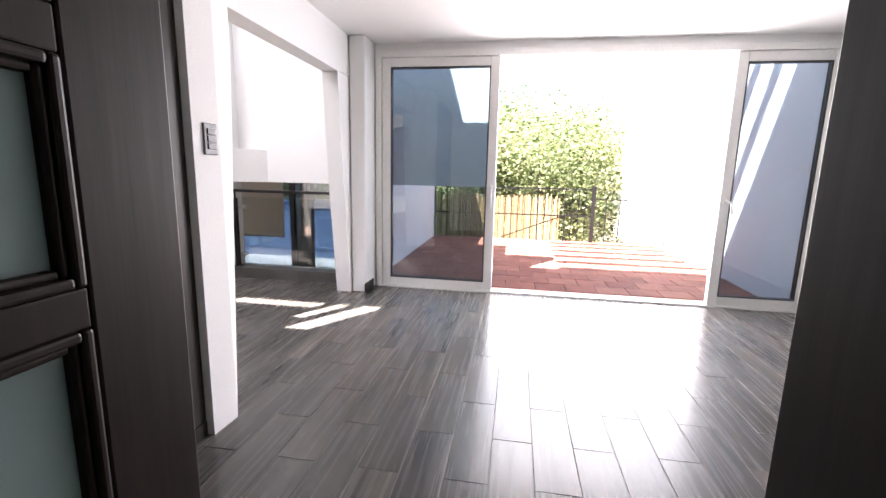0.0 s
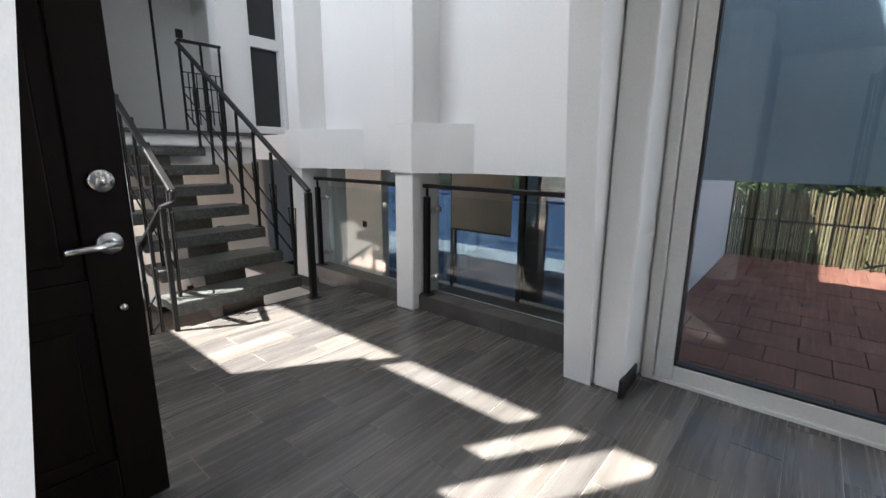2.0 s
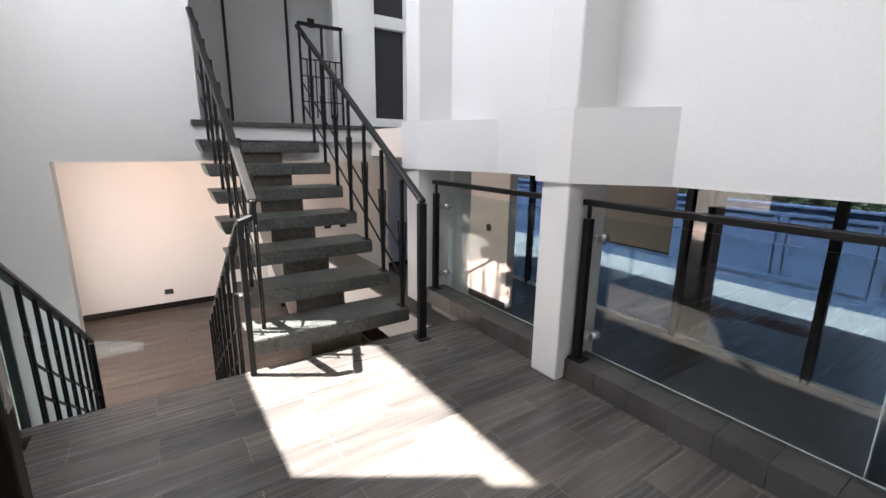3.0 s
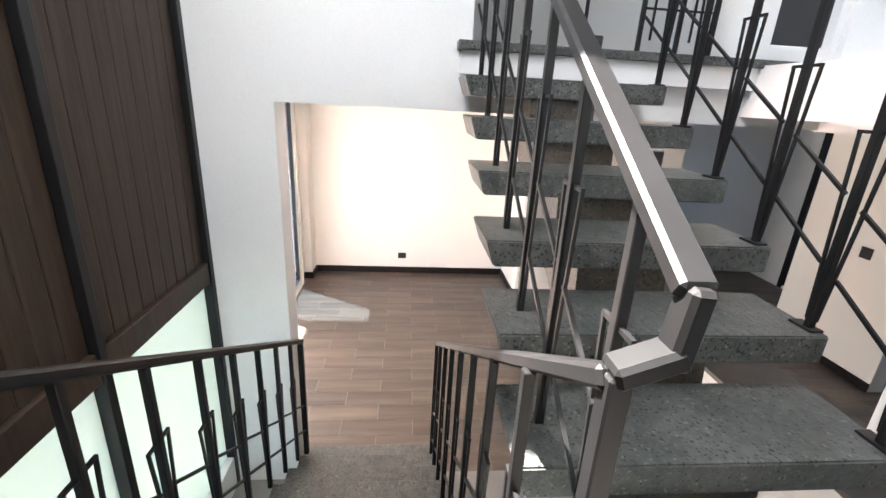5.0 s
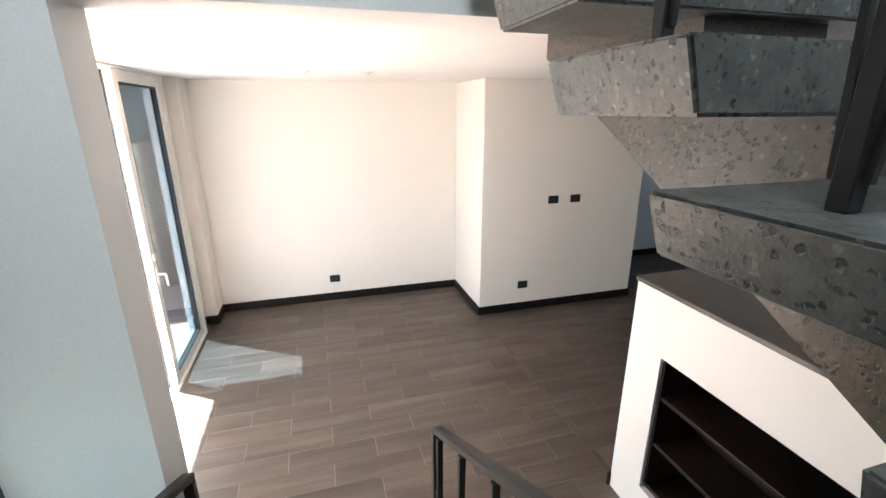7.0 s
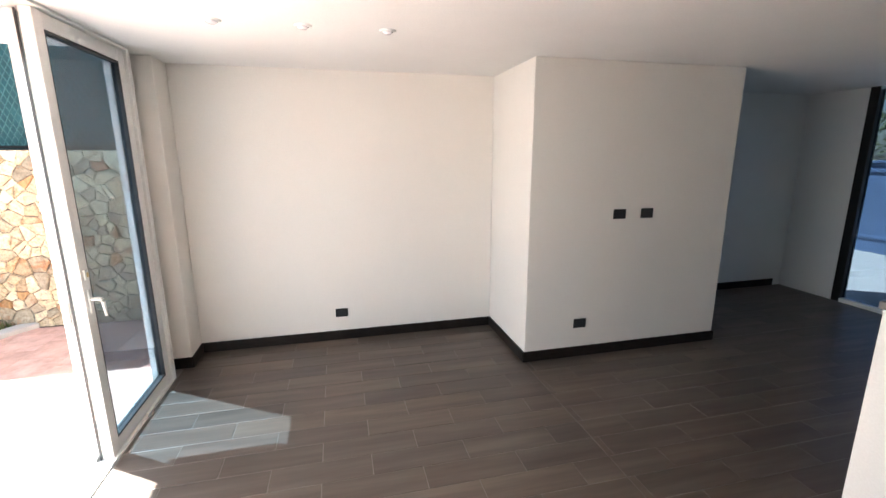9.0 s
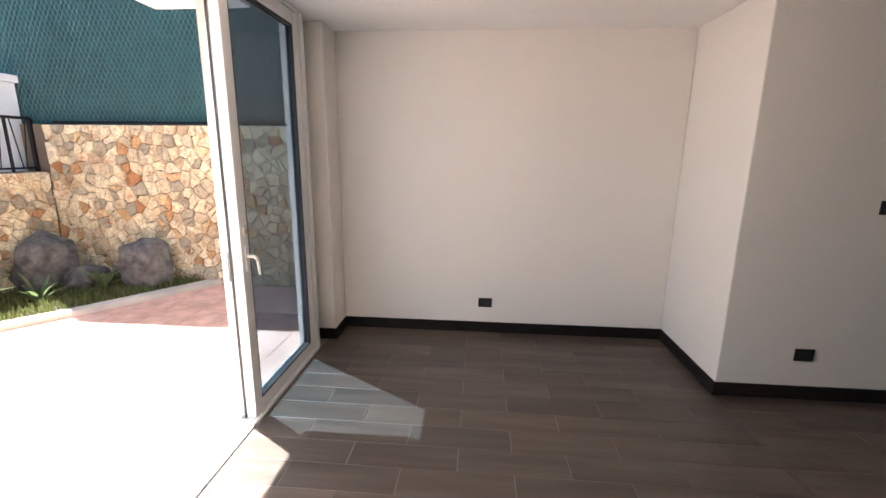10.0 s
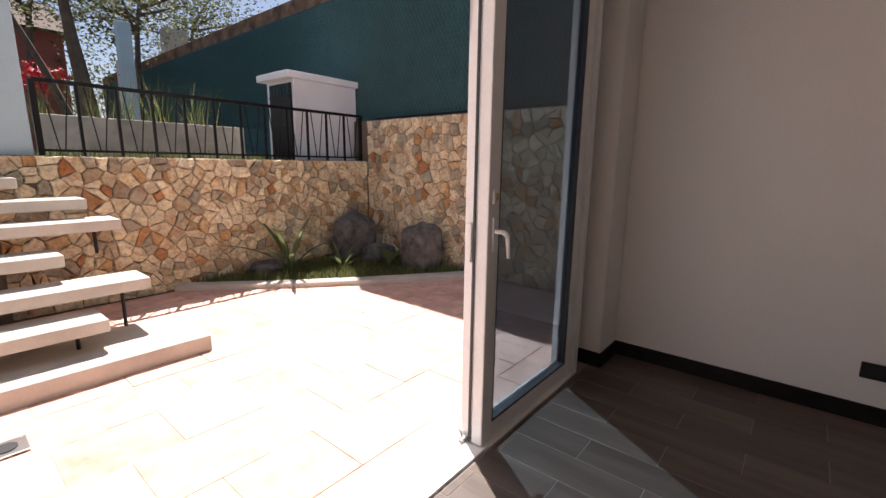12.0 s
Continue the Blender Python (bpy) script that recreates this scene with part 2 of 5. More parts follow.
MORTAR = surface("mortar", (0.17, 0.135, 0.10), 0.95, grain=60, bumps=0.3)
STONE = stone_mix("fieldstone", [(0, (0.374, 0.154, 0.060)), (0.07, (0.541, 0.350, 0.167)), (0.14, (0.728, 0.647, 0.446)), (0.34, (0.645, 0.551, 0.372)), (0.42, (0.416, 0.318, 0.195)), (0.55, (0.790, 0.721, 0.530)), (0.74, (0.603, 0.519, 0.353)), (0.86, (0.416, 0.371, 0.270)), (1, (0.302, 0.270, 0.200))], stain=(0.416, 0.180, 0.065))
ROCK = surface("dark_rock", (0.135, 0.128, 0.122), 0.95, spread=0.7, scale=9, grain=26, bumps=0.9)
CONCRETE = surface("pale_concrete", (0.56, 0.52, 0.46), 0.85, spread=0.15, scale=4, grain=50, bumps=0.2)
SOIL = surface("soil", (0.07, 0.055, 0.035), 1.0, spread=0.4, scale=8, grain=40, bumps=0.6)
GRASS = leaves("grass", (0.06, 0.09, 0.025), (0.24, 0.25, 0.09))
LEAF = leaves("leaf", (0.055, 0.095, 0.03), (0.27, 0.31, 0.15))
LEAF_DARK = leaves("dark_leaf", (0.04, 0.06, 0.02), (0.17, 0.18, 0.08))
LEAF_LIGHT = leaves("light_leaf", (0.10, 0.14, 0.045), (0.42, 0.43, 0.24))
BARK = surface("bark", (0.11, 0.08, 0.06), 0.95, spread=0.4, scale=9, grain=40, bumps=0.6)
SPINE = terrazzo("brown_terrazzo", (0.74, 0.55, 0.40))
SHADECLOTH = surface("green_shade_cloth", (0.028, 0.100, 0.115), 0.85, spread=0.3, scale=5, grain=120, bumps=0.3)
WIRE = surface("green_wire", (0.035, 0.125, 0.135), 0.5)
BAMBOO = stone_mix("bamboo", [(0, (0.17, 0.11, 0.055)), (0.5, (0.27, 0.19, 0.10)), (1, (0.38, 0.29, 0.16))], 0.6, 12)
RUST = surface("weathered_board", (0.23, 0.145, 0.09), 0.9, spread=0.75, scale=4, grain=18, bumps=0.4)
BROWNPAINT = surface("brown_paint", (0.30, 0.11, 0.05), 0.6)
FABRIC = surface("beige_blind_fabric", (0.46, 0.42, 0.36), 0.9, spread=0.05, grain=200, bumps=0.2)
ROOFRED = surface("red_house_paint", (0.30, 0.09, 0.07), 0.85)
EXTBLUE = surface("pale_blue_outdoor_stucco", (0.56, 0.66, 0.73), 0.9, spread=0.06, scale=1.5, grain=90, bumps=0.15)
PALEBLUE = surface("pale_blue_wall_paint", (0.46, 0.63, 0.70), 0.85, spread=0.08, scale=2, bumps=0.1)
OLDCONCRETE = surface("stained_concrete", (0.54, 0.48, 0.40), 0.9, spread=0.35, scale=3, grain=40, bumps=0.25)
SHEDWHITE = surface("white_shed_paint", (0.82, 0.86, 0.90), 0.8, spread=0.04, bumps=0.1)
LAMPGLOW, nt_, b_ = material("lamp_face")
b_.inputs["Base Color"].default_value = (0.75, 0.72, 0.74, 1)
b_.inputs["Roughness"].default_value = 0.25


# ---------------------------------------------------------------- builders
def box(bm, x0, x1, y0, y1, z0, z1, bevel=0.0):
    """An axis-aligned box, by its corners, with softened edges."""
    x0, x1, y0, y1, z0, z1 = min(x0, x1), max(x0, x1), min(y0, y1), max(y0, y1), min(z0, z1), max(z0, z1)
    m = Matrix.LocRotScale(((x0 + x1) / 2, (y0 + y1) / 2, (z0 + z1) / 2), None, (x1 - x0, y1 - y0, z1 - z0))
    vs = bmesh.ops.create_cube(bm, size=1, matrix=m)["verts"]
    if bevel:
        edges = list({e for v in vs for e in v.link_edges})
        bmesh.ops.bevel(bm, geom=edges, offset=bevel, segments=2, affect="EDGES", profile=0.5)
    return bm


def boxed(*dims, bevel=0.003):
    return box(bmesh.new(), *dims, bevel)


def bar(bm, a, b, w, h=None, bevel=0.0):
    """A straight bar of section w x h from a to b."""
    a, b, h = Vector(a), Vector(b), h or w
    d = b - a
    q = d.to_track_quat("Z", "Y") if abs(d.normalized().z) < 0.999 else Euler((0, 0, 0)).to_quaternion()
    m = Matrix.Translation((a + b) / 2) @ q.to_matrix().to_4x4() @ Matrix.Diagonal((w, h, d.length, 1))
    vs = bmesh.ops.create_cube(bm, size=1, matrix=m)["verts"]
    if bevel:
        bmesh.ops.bevel(bm, geom=list({e for v in vs for e in v.link_edges}), offset=bevel, segments=1, affect="EDGES")
    return bm


def rod(bm, a, b, r, r2=None, seg=10):
    a, b = Vector(a), Vector(b)
    d = b - a
    m = Matrix.Translation((a + b) / 2) @ d.to_track_quat("Z", "Y").to_matrix().to_4x4()
    bmesh.ops.create_cone(bm, cap_ends=True, segments=seg, radius1=r, radius2=r if r2 is None else r2, depth=d.length, matrix=m)
    return bm


def prism(bm, outline, axis, lo, hi):
    """A flat outline (pairs) pushed from lo to hi along an axis."""
    def at(p, v):
        return {"x": (v, *p), "y": (p[0], v, p[1]), "z": (*p, v)}[axis]
    a = [bm.verts.new(at(p, lo)) for p in outline]
    b = [bm.verts.new(at(p, hi)) for p in outline]
    n = len(outline)
    bm.faces.new(a), bm.faces.new(b[::-1])
    for i in range(n):
        bm.faces.new((a[i], b[i], b[(i + 1) % n], a[(i + 1) % n]))
    bmesh.ops.recalc_face_normals(bm, faces=bm.faces[:])
    return bm


def mesh_of(name, bm, mat, smooth=False):
    me = bpy.data.meshes.new(name)
    bm.to_mesh(me)
    bm.free()
    me.materials.append(mat)
    if smooth:
        for p in me.polygons:
            p.use_smooth = True
    return me


def thing(name, base, label, category, group="", kind=""):
    """An Empty at the base of a thing, which carries its parts."""
    ob = new(name)
    ob.location, ob.empty_display_size = base, 0.1
    return tagged(ob, label, category, group, kind)


def root_place(ob):
    return Vector((0, 0, 0)) if ob.parent else Vector(ob.location)


def part(name, bm, mat, parent, label="", smooth=False):
    """One mesh, in world places, under a thing or a part."""
    ob = new(name, mesh_of(name, bm, mat, smooth))
    ob.parent = parent
    ob.matrix_parent_inverse = Matrix.Translation(-root_place(parent))
    return tagged(ob, label)


def solid(name, bm, mat, label, category, kind="", group="", smooth=False):
    """A thing that is one mesh."""
    return tagged(new(name, mesh_of(name, bm, mat, smooth)), label, category, group, kind)


def structure(name, bm, mat, label, category):
    return solid(name, bm, mat, label, category, "structure")


def wall_with_holes(axis, lo, hi, u0, u1, v0, v1, holes):
    """A wall from lo to hi along its normal axis, over u x v(z), with openings (u0, u1, v0, v1) cut through."""
    us = sorted({u0, u1, *[h[0] for h in holes], *[h[1] for h in holes]})
    vs = sorted({v0, v1, *[h[2] for h in holes], *[h[3] for h in holes]})
    us, vs = [u for u in us if u0 <= u <= u1], [v for v in vs if v0 <= v <= v1]
    nu, nv = len(us) - 1, len(vs) - 1

    def full(i, j):
        if not (0 <= i < nu and 0 <= j < nv):
            return False
        cu, cv = (us[i] + us[i + 1]) / 2, (vs[j] + vs[j + 1]) / 2
        return not any(h[0] < cu < h[1] and h[2] < cv < h[3] for h in holes)

    bm, cache = bmesh.new(), {}

    def vert(i, j, s):
        if (i, j, s) not in cache:
            w = hi if s else lo
            cache[i, j, s] = bm.verts.new((w, us[i], vs[j]) if axis == "x" else (us[i], w, vs[j]))
        return cache[i, j, s]

    for i in range(nu):
        for j in range(nv):
            if not full(i, j):
                continue
            for s in (0, 1):
                bm.faces.new([vert(i, j, s), vert(i + 1, j, s), vert(i + 1, j + 1, s), vert(i, j + 1, s)])
            for di, dj, a, b in ((-1, 0, (0, 0), (0, 1)), (1, 0, (1, 0), (1, 1)), (0, -1, (0, 0), (1, 0)), (0, 1, (0, 1), (1, 1))):
                if not full(i + di, j + dj):
                    p, q = (i + a[0], j + a[1]), (i + b[0], j + b[1])
                    bm.faces.new([vert(*p, 0), vert(*q, 0), vert(*q, 1), vert(*p, 1)])
    bmesh.ops.recalc_face_normals(bm, faces=bm.faces[:])
    return bm


L = -1.53          # lower floor
U = 1.411          # upper landing
TOP = 5.3          # roof of the stair hall

# ---------------------------------------------------------------- walls, floors, ceilings
structure("floor_main", box(boxed(-0.62, 3.75, -1.6, 4.72, -0.25, -0.002, bevel=0), -3.21, -0.62, 1.88, 4.68, -0.25, -0.002), GROUT,
          "grey wood-look plank tile floor with pale joints", "floor")
floor_main = bpy.data.objects["floor_main"]
structure("floor_lower", boxed(-10.0, -0.95, 1.45, 9.3, L - 0.2, L - 0.002, bevel=0), GROUT, "brown wood-look plank tile floor of lower room", "floor")
floor_lower = bpy.data.objects["floor_lower"]
structure("ceiling_main", boxed(-0.77, 3.75, -1.6, 4.95, 2.40, 2.62, bevel=0), CEILING, "white painted flat ceiling", "ceiling")
# unseen; its height sets where sun begins on the terrace panel
structure("roof_parapet", boxed(-0.62, 3.75, 4.78, 4.95, 2.62, 3.22, bevel=0), STUCCO, "unseen stucco parapet that shades the panel over the terrace", "wall")
structure("ceiling_lower", box(boxed(-9.5, -5.30, 1.45, 4.95, 1.11, U - 0.03, bevel=0), -9.9, -0.95, 4.95, 9.3, 1.11, U - 0.03), CEILING, "white painted ceiling of lower room", "ceiling")
structure("ceiling_hall", boxed(-9.5, -0.86, 1.6, 5.75, TOP, TOP + 0.07, bevel=0), CEILING, "high white ceiling over the stair hall", "ceiling")

# main room
structure("wall_east", boxed(3.55, 3.75, -1.6, 4.72, 0, 2.40, bevel=0), WHITE, "white painted wall of the main room", "wall")
structure("wall_north_main", wall_with_holes("y", 4.72, 4.95, -0.62, 3.75, 0, 2.40, [(-0.57, 3.47, -0.01, 2.33)]), WHITE, "white wall with a wide terrace door opening", "wall")
structure("wall_south_main", wall_with_holes("y", -0.10, 0.05, -0.62, 3.55, 0, 2.40, [(0.33, 1.15, -0.01, 2.12)]), WHITE, "white wall with an interior doorway", "wall")
structure("wall_back", boxed(-0.62, 3.75, -1.75, -1.6, -0.2, 2.62, bevel=0), WHITE, "plain white wall behind the doorway", "wall")
structure("wall_west_back", boxed(-0.72, -0.62, -1.6, -0.1, -0.2, 2.62, bevel=0), WHITE, "plain white wall", "wall")
pier, rings = bmesh.new(), []
for z, flare in ((0, 2.252), (1.70, 2.442), (2.398, 2.442)):       # its edge leans outwards up to the beam
    rings.append([pier.verts.new((x, y, z)) for x, y in ((-0.65, 2.01), (-0.49, 2.01), (-0.482, 2.165), (-0.60, flare), (-0.92, flare), (-0.92, 2.01))])
for lo, hi in zip(rings, rings[1:]):
    for i in range(6):
        pier.faces.new((lo[i], lo[(i + 1) % 6], hi[(i + 1) % 6], hi[i]))
pier.faces.new(rings[0][::-1])
pier.faces.new(rings[-1])
structure("wall_pier", pier, WHITE, "white plastered wall end beside the closet", "wall")
structure("beam", prism(bmesh.new(), [(2.36, 1.70), (2.62, 2.04), (4.95, 2.04), (4.95, 2.62), (2.36, 2.62)], "x", -0.92, -0.77), WHITE, "white plastered beam over the wide opening", "beam")
structure("column_wall_end", boxed(-0.765, -0.615, 4.42, 4.95, 0, 2.40, bevel=0.014), WHITE, "white plastered wall end beside the terrace door", "wall")
col, rings = bmesh.new(), []
for z, near in ((0, 4.405), (1.0, 4.27), (2.038, 4.165)):       # it widens upwards
    rings.append([col.verts.new((x, y, z)) for x, y in ((-0.918, near), (-0.772, near), (-0.772, 4.95), (-0.918, 4.95))])
for lo, hi in zip(rings, rings[1:]):
    for i in range(4):
        col.faces.new((lo[i], lo[(i + 1) % 4], hi[(i + 1) % 4], hi[i]))
col.faces.new(rings[0][::-1])
col.faces.new(rings[-1])
structure("column_hall", col, WHITE, "white plastered column with rounded corners", "column")
structure("wall_hall_east", boxed(-0.92, -0.86, 1.6, 5.05, 2.62, TOP, bevel=0), WHITE, "white upper wall of the stair hall", "wall")
structure("wall_pier_back", boxed(-0.905, -0.655, 1.74, 2.008, 0, 2.62, bevel=0), WHITE, "white wall beside the entrance door", "wall")

# hall: north side
structure("wall_hall_north", wall_with_holes("y", 4.88, 5.05, -3.95, -0.92, -0.25, TOP, [(-3.60, -2.26, -1.0, 1.045), (-2.26, -0.92, -1.0, 1.045)]), WHITE,
          "tall white wall over a glazed low opening", "wall")
structure("wall_hall_recess", boxed(-5.30, -3.95, 5.46, 5.6, 1.05, TOP, bevel=0), WHITE, "white recessed wall beside the stairs", "wall")
structure("wall_recess_side", boxed(-3.95, -3.80, 5.05, 5.6, 1.05, TOP, bevel=0), WHITE, "white return of the recessed wall", "wall")
for x, run, lip in ((-2.44, 0.54, 4.8795), (-3.86, 0.76, 4.8795)):
    p = thing("pilaster", (x + 0.1, 4.75, 0), "white plastered pilaster with a box ledge half-way up", "pilaster", "pilasters of the stair hall", "structure")
    part("shaft", boxed(x + 0.02, x + 0.20, 4.60, 4.90, 0, 1.05, bevel=0.008), WHITE, p)
    part("ledge", prism(bmesh.new(), [(x, 4.90), (x, 4.57), (x + 0.20, 4.59), (x + run, lip), (x + run, 4.90)], "z", 1.045, 1.39), WHITE, p)
    part("upper_shaft", boxed(x + 0.02, x + 0.21, 4.60, 4.90, 1.385, TOP, bevel=0.012), WHITE, p)
# hall: west side with the opening to the lower room and the upper landing
structure("wall_hall_west", wall_with_holes("x", -5.46, -5.26, 1.60, 5.6, L, TOP, [(2.32, 6.0, L - 1, 1.06), (3.36, 4.66, U - 0.16, 3.6), (4.99, 5.43, 1.48, 4.2)]), WHITE,
          "tall white wall with openings to the lower room and landing", "wall")
structure("landing_slab", boxed(-9.5, -5.20, 3.3, 5.25, U - 0.16, U - 0.045, bevel=0), WHITE, "white edge of the upper landing", "slab")
structure("landing_floor", boxed(-9.5, -5.17, 3.28, 5.25, U - 0.045, U, bevel=0.006), TERRAZZO, "dark terrazzo floor of the upper landing", "floor")
structure("wall_landing_end", boxed(-7.5, -7.35, 2.4, 6.0, U, TOP, bevel=0), WHITE, "white wall at the end of the upper landing", "wall")
structure("wall_landing_south", boxed(-7.5, -5.46, 3.14, 3.28, U, TOP, bevel=0), WHITE, "white side wall of the upper landing", "wall")
structure("wall_landing_north", boxed(-7.5, -5.46, 5.25, 5.4, U, TOP, bevel=0), WHITE, "white side wall of the upper landing", "wall")
# hall: south side (entrance, wood panels, light-shaping openings above)
# openings out of view, cut to shape the sunlit patches on the hall floor
structure("wall_hall_south", wall_with_holes("y", 1.82, 1.88, -5.46, -0.86, 2.35, TOP, [(-4.5, -3.16, 3.04, 5.0), (-3.16, -3.10, 4.37, 4.96), (-3.04, -2.17, 4.37, 4.97), (-2.09, -1.94, 3.8, 4.97), (-1.86, -1.63, 3.24, 4.97)]), WHITE,
          "tall white wall with unseen openings shaped for sunlit floor patches", "wall")
# lower room
structure("wall_lower_back", boxed(-9.42, -9.27, 1.45, 4.60, L, 1.11, bevel=0), CREAM, "cream white painted wall", "wall")
structure("wall_lower_block", boxed(-9.42, -8.33, 4.605, 6.68, L, 1.11, bevel=0.008), CREAM, "cream white painted projecting wall block", "wall")
structure("wall_lower_west", boxed(-9.85, -9.7, 6.68, 9.3, L, 1.11, bevel=0), WHITE, "white wall in the shaded end of the room", "wall")
structure("wall_lower_link", boxed(-9.85, -9.42, 6.55, 6.70, L, 1.11, bevel=0), WHITE, "white wall return", "wall")
structure("wall_lower_south", wall_with_holes("y", 1.40, 1.50, -9.42, -5.26, L, 1.11, [(-8.79, -5.62, L - 1, 1.115)]), CREAM, "cream wall with a wide patio door opening", "wall")
structure("pier_patio", boxed(-9.275, -8.965, 1.496, 1.66, L, 1.11, bevel=0.008), CREAM, "cream plastered pier beside the patio door", "pier")
structure("wall_lower_east", boxed(-1.1, -0.95, 4.95, 9.3, L, 1.11, bevel=0), WHITE, "white wall of the lower room", "wall")
structure("partition_lower", boxed(-7.50, -6.20, 7.85, 8.02, L, 1.11, bevel=0.006), CREAM, "cream painted partition in the shaded end of the room", "wall")
structure("wall_under_main", boxed(-3.3, -3.15, 1.6, 4.7, L, -0.25, bevel=0), WHITE, "white wall below the main floor edge", "wall")
structure("wall_under_north", boxed(-3.3, -0.95, 4.9, 5.05, L, -0.25, bevel=0), WHITE, "white wall below the main floor edge", "wall")


def skirting(name, x0, x1, y0, y1, z, h=0.10):
    return structure(name, boxed(x0, x1, y0, y1, z, z + h, bevel=0.004), SKIRT, "dark brown skirting board", "skirting board")


skirting("baseboard_1", -9.27, -9.255, 1.675, 4.59, L)
skirting("baseboard_2", -9.27, -8.33, 4.59, 4.605, L)
skirting("baseboard_3", -8.33, -8.315, 4.59, 6.695, L)
skirting("baseboard_4", -9.275, -8.95, 1.66, 1.675, L)
skirting("baseboard_5", -8.965, -8.95, 1.50, 1.66, L)
skirting("baseboard_6", -9.7, -9.685, 6.7, 9.1, L)
skirting("baseboard_7", -0.62, -0.605, 4.37, 4.62, 0)
skirting("baseboard_8", 3.535, 3.55, 0.05, 4.70, 0)
skirting("baseboard_10", -7.50, -6.20, 7.835, 7.85, L)
skirting("baseboard_9", -5.78, -5.765, 4.53, 4.9, L)

# tiled kerb under the glass balustrades
kerb = thing("tiled_kerb", (-2.3, 4.8, 0), "low kerb clad in grey wood-look tile under glass balustrade", "kerb", kind="structure")
for x0, x1 in ((-3.66, -2.44), (-2.24, -0.92)):
    n = 7
    for i in range(n):
        a, b = x0 + (x1 - x0) * i / n, x0 + (x1 - x0) * (i + 1) / n
        part("tile", boxed(a + 0.0008, b - 0.0008, 4.665, 4.84, 0.0, 0.115, bevel=0.0015), KERBTILE, kerb)
    part("core", boxed(x0, x1, 4.722, 4.838, -0.25, 0.09, bevel=0), WHITE, kerb)
    part("sealant", boxed(x0, x1, 4.841, 4.846, 0.106, 0.118, bevel=0), UPVC, kerb, "thin pale sealant bead")


# ---------------------------------------------------------------- terrace doors
def pane_leaf(owner, x0, x1, y, z0, z1, w, name="leaf", glass_mat=GLASS_TINT, depth=0.06):
    """A glazed leaf: four profiles, gasket and a pane."""
    f = bmesh.new()
    box(f, x0, x0 + w, y - depth / 2, y + depth / 2, z0, z1, 0.006)
    box(f, x1 - w, x1, y - depth / 2, y + depth / 2, z0, z1, 0.006)
    box(f, x0 + w, x1 - w, y - depth / 2 + 0.002, y + depth / 2 - 0.002, z0, z0 + w, 0.006)
    box(f, x0 + w, x1 - w, y - depth / 2 + 0.002, y + depth / 2 - 0.002, z1 - w, z1, 0.006)
    leaf = part(name, f, UPVC, owner)
    g = bmesh.new()
    for a, b, c, d in ((x0 + w, x0 + w + 0.012, z0 + w, z1 - w), (x1 - w - 0.012, x1 - w, z0 + w, z1 - w),
                       (x0 + w + 0.012, x1 - w - 0.012, z0 + w, z0 + w + 0.012), (x0 + w + 0.012, x1 - w - 0.012, z1 - w - 0.012, z1 - w)):
        box(g, a, b, y - depth / 2 + 0.004, y + depth / 2 - 0.004, c, d)
    part("gasket", g, GASKET, leaf)
    part("pane", boxed(x0 + w + 0.006, x1 - w - 0.006, y - 0.004, y + 0.004, z0 + w + 0.006, z1 - w - 0.006, bevel=0), glass_mat, leaf)
    return leaf


def lever(owner, x, y, z, dy, side, mat=UPVC):
    """A lever handle on a narrow plate; it sticks out by dy and points to side along x."""
    plate = part("handle_plate", boxed(x - 0.016, x + 0.016, y, y + dy * 0.2, z - 0.09, z + 0.06, bevel=0.003), mat, owner)
    h = bmesh.new()
    rod(h, (x, y, z), (x, y + dy, z), 0.010)
    rod(h, (x, y + dy, z), (x + side * 0.03, y + dy * 1.05, z - 0.02), 0.011)
    rod(h, (x + side * 0.03, y + dy * 1.05, z - 0.02), (x + side * 0.045, y + dy * 1.05, z - 0.12), 0.010, 0.008)
    part("lever", h, mat, plate, smooth=True)


terrace_door = thing("door_1", (1.4, 4.74, 0), "white framed sliding terrace door with tinted panes, standing open", "door", kind="structure")
fr = bmesh.new()
box(fr, -0.60, -0.545, 4.69, 4.83, 0, 2.33, 0.004)
box(fr, 3.44, 3.495, 4.69, 4.83, 0, 2.33, 0.004)
box(fr, -0.545, 3.44, 4.69, 4.83, 2.27, 2.33, 0.004)
part("door_frame", fr, UPVC, terrace_door)
part("threshold", boxed(-0.545, 3.44, 4.70, 4.84, -0.01, 0.018, bevel=0.004), UPVC, terrace_door)
lf = pane_leaf(terrace_door, -0.54, 0.60, 4.74, 0.018, 2.27, 0.085)
part("pull_handle", boxed(0.545, 0.57, 4.67, 4.705, 0.86, 1.08, bevel=0.006), UPVC, lf)
lf = pane_leaf(terrace_door, 2.62, 3.44, 4.74, 0.018, 2.27, 0.085)
lever(lf, 2.665, 4.71, 1.0, -0.05, 1)

# ---------------------------------------------------------------- interior door at the start, closet, switch
door_in = thing("door_2", (0.36, 0.06, 0), "dark wooden door with frosted glass lites, standing wide open", "door", kind="structure")
x0, x1, y0, y1 = 0.345, 0.385, 0.08, 0.885
st = bmesh.new()
box(st, x0, x1, y1 - 0.125, y1, 0.01, 2.08, 0.004)
box(st, x0, x1, y0, y0 + 0.125, 0.01, 2.08, 0.004)
RAILS = [(0.01, 0.26)] + [(0.535 + 0.26 * k - 0.021, 0.535 + 0.26 * k + 0.021) for k in range(6)] + [(2.0, 2.08)]
for a, b in RAILS:
    box(st, x0 + 0.001, x1 - 0.001, y0 + 0.125, y1 - 0.125, a, b, 0.003)
leaf_in = part("leaf", st, DOORWOOD, door_in)
